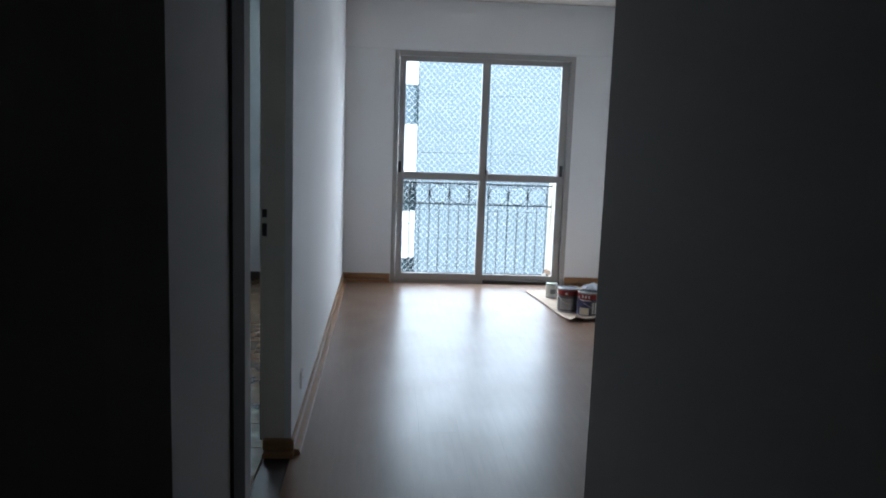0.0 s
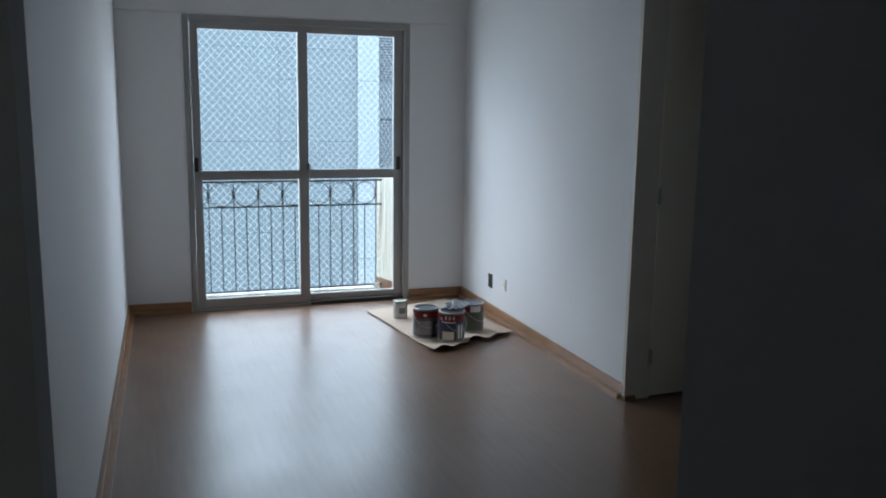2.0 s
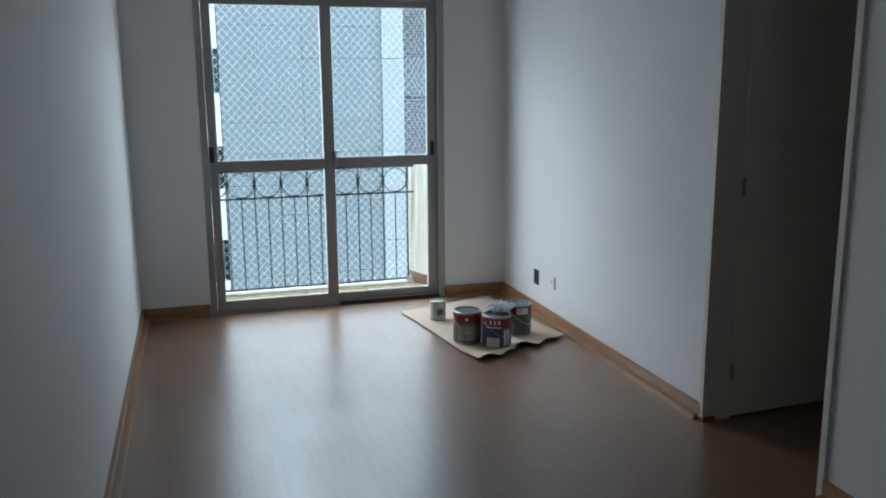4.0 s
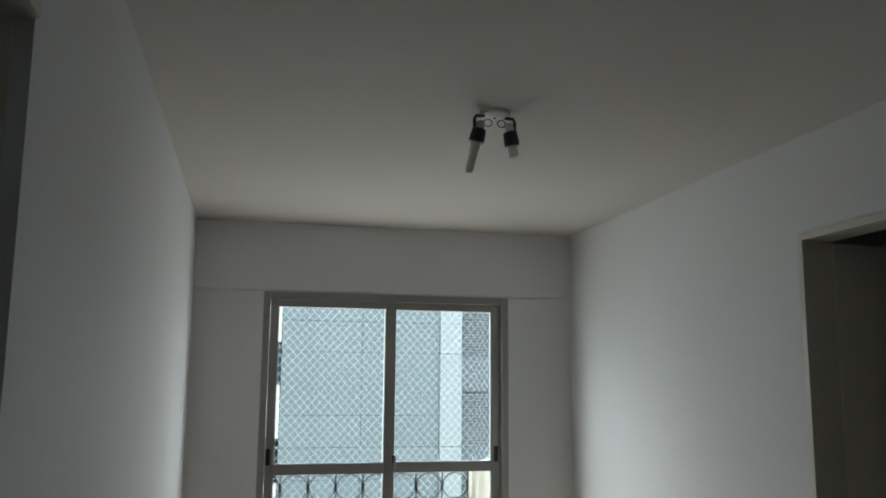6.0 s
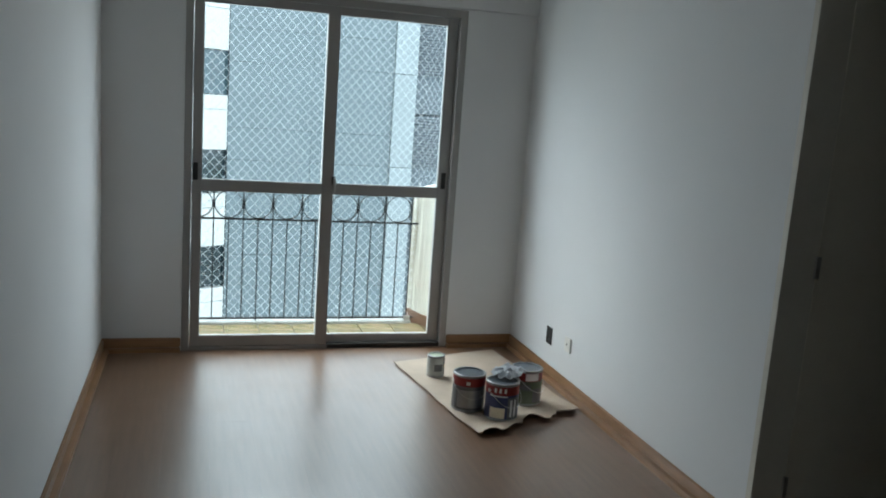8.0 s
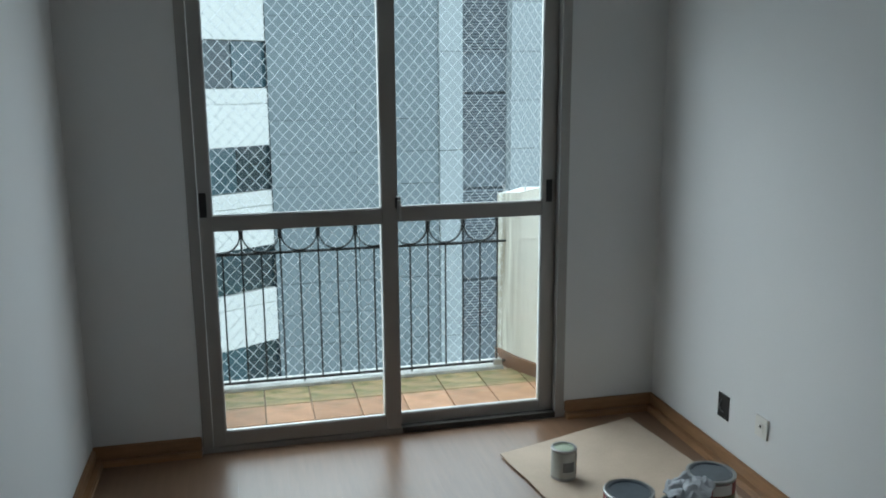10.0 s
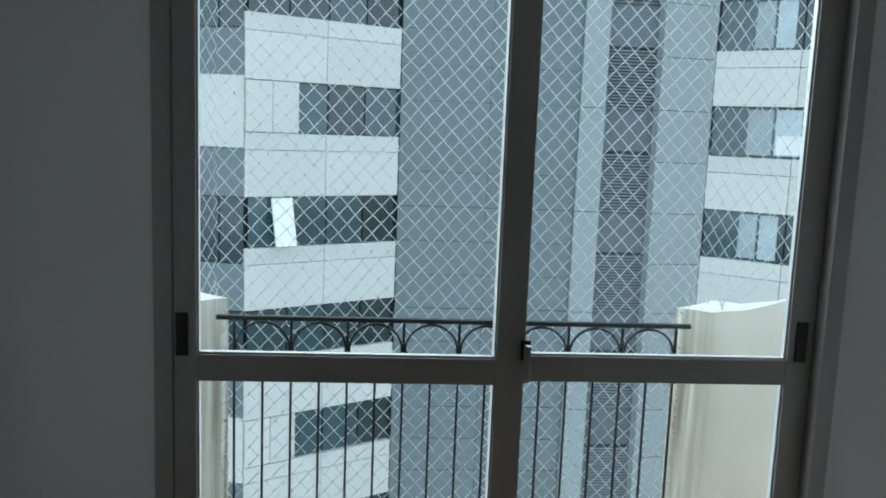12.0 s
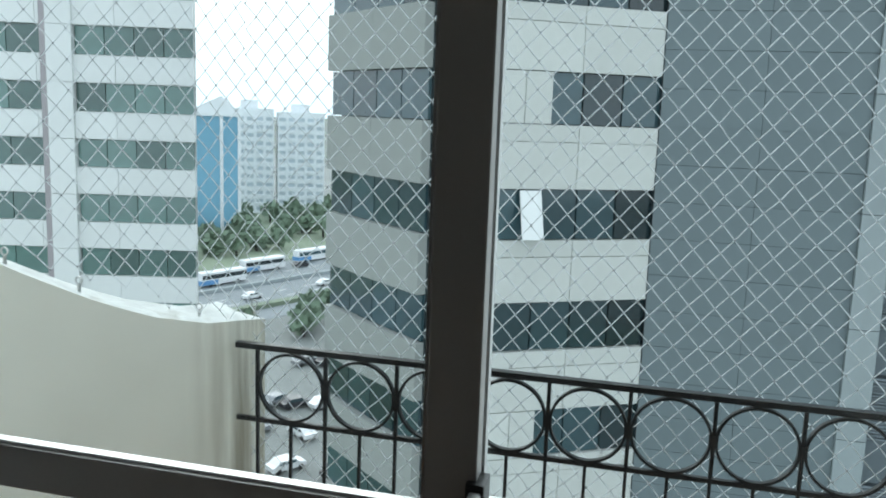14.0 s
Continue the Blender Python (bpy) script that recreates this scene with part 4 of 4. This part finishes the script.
def green_glass_block():
    b = thing("office_building", (0.9, 0.6, GZ), "white office block with green ribbon windows", "building")
    P, Q = Vector((-44.0, 38.3)), Vector((-26.3, 43.3))
    d = (Q - P).normalized()
    nrm = Vector((d.y, -d.x))
    core = bmesh.new()
    outline = [P - nrm * 0.5, Q - nrm * 0.5 - d * 0.02, Q - nrm * 16 - d * 14, P - nrm * 16]
    lo = [core.verts.new((v.x, v.y, GZ)) for v in outline]
    hi = [core.verts.new((v.x, v.y, 16.0)) for v in outline]
    for i in range(4):
        core.faces.new((lo[i], lo[(i + 1) % 4], hi[(i + 1) % 4], hi[i]))
    core.faces.new(hi)
    g = part("facade", core, WHITEB, b)
    g.matrix_basis = Matrix.Translation((0, 0, -GZ))
    length = (Q - P).length
    for k in range(-10, 5):
        z = k * SH
        wall_run(g, P, Q, z - 0.82, z + 0.80, 0.35, WHITEB, "panel", 4, 1, 0.03)
        for s0, s1, c in ((0.0, 9.9, 4), (11.4, length - 0.05, 4)):
            wall_run(g, P + d * s0 - nrm * 0.16, P + d * s1 - nrm * 0.16, z + 0.80, z + 2.48, 0.12, GGLASS, "window_pane", c, 1, 0.06)
        wall_run(g, P + d * 9.9 + nrm * 0.35, P + d * 11.4 + nrm * 0.3, z - 0.82, z + 2.48, 0.8, WHITEB, "pier_panel", 1, 1, 0.03)
        wall_run(g, P + d * 9.5 + nrm * 0.2, P + d * 9.9 + nrm * 0.2, z - 0.82, z + 2.48, 0.5, MAUVE, "pier_panel", 1, 1, 0.0)
    return b


green_glass_block()


def blue_tower():
    b = thing("glass_tower", pose(-127.5, 225, GZ, 0, 0, 29), "distant blue glass tower with white ribs and a gabled top", "building")
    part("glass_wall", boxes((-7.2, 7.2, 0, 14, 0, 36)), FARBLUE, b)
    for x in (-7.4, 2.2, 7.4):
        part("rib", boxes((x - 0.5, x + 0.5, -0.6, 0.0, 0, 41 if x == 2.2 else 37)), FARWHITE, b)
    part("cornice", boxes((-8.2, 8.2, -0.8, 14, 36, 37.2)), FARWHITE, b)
    bm = bmesh.new()
    f = [bm.verts.new(c) for c in ((-7.6, -0.4, 37.2), (7.6, -0.4, 37.2), (2.2, -0.4, 42))]
    k = [bm.verts.new(c) for c in ((-7.6, 13, 37.2), (7.6, 13, 37.2), (2.2, 13, 42))]
    bm.faces.new(f), bm.faces.new(k[::-1])
    for i in range(3):
        bm.faces.new((f[i], f[(i + 1) % 3], k[(i + 1) % 3], k[i]))
    part("gable_roof", bm, FARWHITE, b)
    return b


blue_tower()


def apartment_block(x, y, w, top, turn):
    b = thing("apartment_building", pose(x, y, GZ, 0, 0, turn), "distant pale apartment tower with rows of balconies", "building", "distant apartment towers")
    h = top - GZ
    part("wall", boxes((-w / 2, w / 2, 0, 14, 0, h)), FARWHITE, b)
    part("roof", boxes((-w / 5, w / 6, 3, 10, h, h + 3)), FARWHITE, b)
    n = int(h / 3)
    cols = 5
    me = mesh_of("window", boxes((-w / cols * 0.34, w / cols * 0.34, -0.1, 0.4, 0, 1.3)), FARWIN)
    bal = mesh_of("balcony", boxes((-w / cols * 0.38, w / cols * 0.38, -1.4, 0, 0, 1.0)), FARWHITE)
    for i in range(n):
        for j in range(cols):
            cx = -w / 2 + w * (j + 0.5) / cols
            piece("window", me, b, pose(cx, 0, 1.2 + i * 3))
            if j % 2:
                piece("balcony", bal, b, pose(cx, 0, 0.2 + i * 3))


apartment_block(-143, 278, 17, 0.5, 28)
apartment_block(-126, 285, 17, -0.5, 28)
apartment_block(-171, 333, 18, -4, 28)
apartment_block(-107, 303, 16, 1.5, 28)

# expressway, verges, vehicles and trees
ROADM = pose(-71, 151, GZ, 0, 0, 65)
for nm, y0, y1, mt, lb in (("road", 0, 36, ASPHALT, "wide grey expressway with several lanes"), ("road_slip", -9, -2, ASPHALT, "pale side street below the expressway")):
    o = solid(nm, boxes((-220, 260, y0, y1, 0.0, 0.06)), mt, lb, "road")
    o.matrix_basis = ROADM
for y0, y1, h in ((-2, 0, 0.9), (36, 150, 0.16)):
    o = solid("verge", boxes((-220, 260, y0, y1, 0.0, h)), GRASS, "green verge beside the expressway", "verge")
    o.matrix_basis = ROADM
bm = bmesh.new()
for y in (4.5, 9, 25, 30):
    for s in range(30):
        box(bm, -90 + s * 8, -86 + s * 8, y - 0.12, y + 0.12, 0.061, 0.075)
o = solid("road_marking", bm, BUSW, "white dashed lane lines", "road marking")
o.matrix_basis = ROADM
o = solid("median_barrier", boxes((-220, 260, 15.6, 16.4, 0.05, 0.9)), LIGHTP, "low concrete barrier between the carriageways", "barrier")
o.matrix_basis = ROADM


def bus(s, y, turn):
    b = thing("bus", ROADM @ pose(s, y, 0.06, 0, 0, turn), "white and blue city bus on the expressway", "bus", "buses on the expressway")
    part("body", soft(boxes((-6, 6, -1.25, 1.25, 0.4, 3.2)), 0.2), BUSW, b)
    part("livery", boxes((-6.02, -1.8, -1.27, 1.27, 0.5, 1.5)), BUSB, b, "blue lower panel")
    part("window_band", boxes((-5.8, 5.8, -1.28, 1.28, 1.75, 2.65)), BGLASS, b)
    for x in (-3.8, 3.6):
        for yy in (-1.1, 1.1):
            part("wheel", lathe([(0.5, -0.15), (0.5, 0.15)], 14, pose(x, yy, 0.5, 90, 0, 0)), BLACK, b)


bus(2.5, 22.5, 0), bus(19, 29, 0), bus(38, 32, 0)


def car(x, y, turn, paint, m=ROADM):
    b = thing("car", m @ pose(x, y, 0.06, 0, 0, turn), "parked or passing car far below, " + paint.name.split("_")[-1] + " paint", "car", "cars far below")
    bm = bmesh.new()
    prof = [(-2.1, 0.35), (-2.1, 0.85), (-1.7, 0.95), (-1.1, 1.42), (0.6, 1.42), (1.25, 0.95), (2.05, 0.8), (2.1, 0.35)]
    l = [bm.verts.new((px, -0.85, pz)) for px, pz in prof]
    r = [bm.verts.new((px, 0.85, pz)) for px, pz in prof]
    bm.faces.new(l), bm.faces.new(r[::-1])
    for i in range(8):
        bm.faces.new((l[i], l[(i + 1) % 8], r[(i + 1) % 8], r[i]))
    part("body", bm, paint, b)
    part("windows", boxes((-1.2, 0.85, -0.87, 0.87, 1.0, 1.3)), BGLASS, b)
    for wx in (-1.35, 1.35):
        for wy in (-0.8, 0.8):
            part("wheel", lathe([(0.32, -0.1), (0.32, 0.1)], 12, pose(wx, wy, 0.32, 90, 0, 0)), BLACK, b)


rc = random.Random(11)
car(-12.6, 2.6, 0, CARP[0]), car(-1.5, 6.5, 0, CARP[0])
for i in range(8):
    car(10 + i * 9 + rc.uniform(-2, 2), rc.choice((2.4, 6.8, 12, 27)), 0, rc.choice(CARP[:3]))
for i in range(30):
    row, col = divmod(i, 6)
    if rc.random() < 0.3:
        continue
    car(-52 + col * 3.1 + row * 1.7 + rc.uniform(-0.5, 0.5), 116 - row * 9 + rc.uniform(-1.6, 1.6), rc.choice((62, 62, 150)) + rc.uniform(-12, 12), CARP[i * 7 % 3], pose(0, 0, GZ))


def woods():
    rt = random.Random(5)
    bm = bmesh.new()
    trunks = bmesh.new()
    spots = [(rt.uniform(-40, 160), rt.uniform(48, 112), rt.uniform(3.5, 8)) for i in range(210)] + [(rt.uniform(-22, 30), rt.uniform(-24, -12), rt.uniform(4, 6)) for i in range(12)]
    for x, y, hgt in spots:
        c = ROADM @ Vector((x, y, 0))
        box(trunks, c.x - 0.25, c.x + 0.25, c.y - 0.25, c.y + 0.25, GZ, GZ + hgt * 0.5)
        for k in range(70):
            d = Vector((rt.gauss(0, 1), rt.gauss(0, 1), rt.gauss(0, 0.75)))
            d = d.normalized() * hgt * 0.45 * rt.uniform(0.45, 1.1)
            p = Vector((c.x, c.y, GZ + hgt * 0.62)) + d
            u = Vector((rt.gauss(0, 1), rt.gauss(0, 1), rt.gauss(0, 1))).normalized()
            v = u.orthogonal().normalized()
            s = rt.uniform(0.6, 1.4)
            bm.faces.new([bm.verts.new(p + w) for w in (u * s, v * s * 0.7, -u * s, -v * s * 0.7)])
    me = bpy.data.meshes.new("roadside_trees")
    bm.to_mesh(me)
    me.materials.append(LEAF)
    t = tagged(new("roadside_trees", me), "hazy green trees beside the expressway", "trees", "", "stuff")
    part("trunks", trunks, DARKWOOD, t)


woods()

# ---- pieces of the floors ----
PW = 0.192
plank_me = {}


def plank(length, width):
    key = (round(length, 3), round(width, 3))
    if key not in plank_me:
        bm = boxes((0.0001, width - 0.0001, 0.0001, length - 0.0001, -0.009, 0.0))
        plank_me[key] = mesh_of("plank", bm, WOOD)
    return plank_me[key]


def lay(x0, x1, y0, y1, seed):
    r = random.Random(seed)
    x = x0
    while x < x1 - 0.01:
        w = min(PW, x1 - x)
        y = y0 - r.choice((0, 0.3, 0.6, 0.9))
        while y < y1 - 0.001:
            a, b = max(y, y0), min(y + 1.29, y1)
            if b - a > 0.01:
                piece("plank", plank(b - a, w), sub, pose(x, a, 0))
            y += 1.29
        x += w


lay(0.0, RX, Y_IN, 0.0, 1)
lay(0.0, CX, BACK, Y_IN, 2)
lay(-1.4, 0.0, BACK, ENT, 3)
lay(RX, RX + 0.12, Y_DOORB, Y_DOORA, 5)
lay(RX + 0.12, 4.6, -4.88, -1.32, 4)

TS = 0.30
tile_me = mesh_of("tile", soft(boxes((0.002, TS - 0.002, 0.002, TS - 0.002, -0.009, 0.0)), 0.0015, 1), KTILE)
for i in range(8):
    for j in range(17):
        x, y = -0.12 - (i + 1) * TS, -(j + 1) * TS
        if x >= -2.53:
            piece("tile", tile_me, kfloor, pose(x, y, 0))
BT = 0.245
bslab = bpy.data.objects["balcony_slab"]
moss_me = mesh_of("tile", soft(boxes((0.003, BT - 0.003, 0.003, BT - 0.003, -0.012, 0.0)), 0.002, 1), MOSSY)
bt_me = mesh_of("tile", soft(boxes((0.003, BT - 0.003, 0.003, BT - 0.003, -0.012, 0.0)), 0.002, 1), TERRA)
for i in range(12):
    for j in range(4):
        piece("tile", moss_me if j == 0 else bt_me, bslab, pose(-0.28 + i * BT, 1.10 - (j + 1) * BT, BZ + 0.001 * rc.random()))
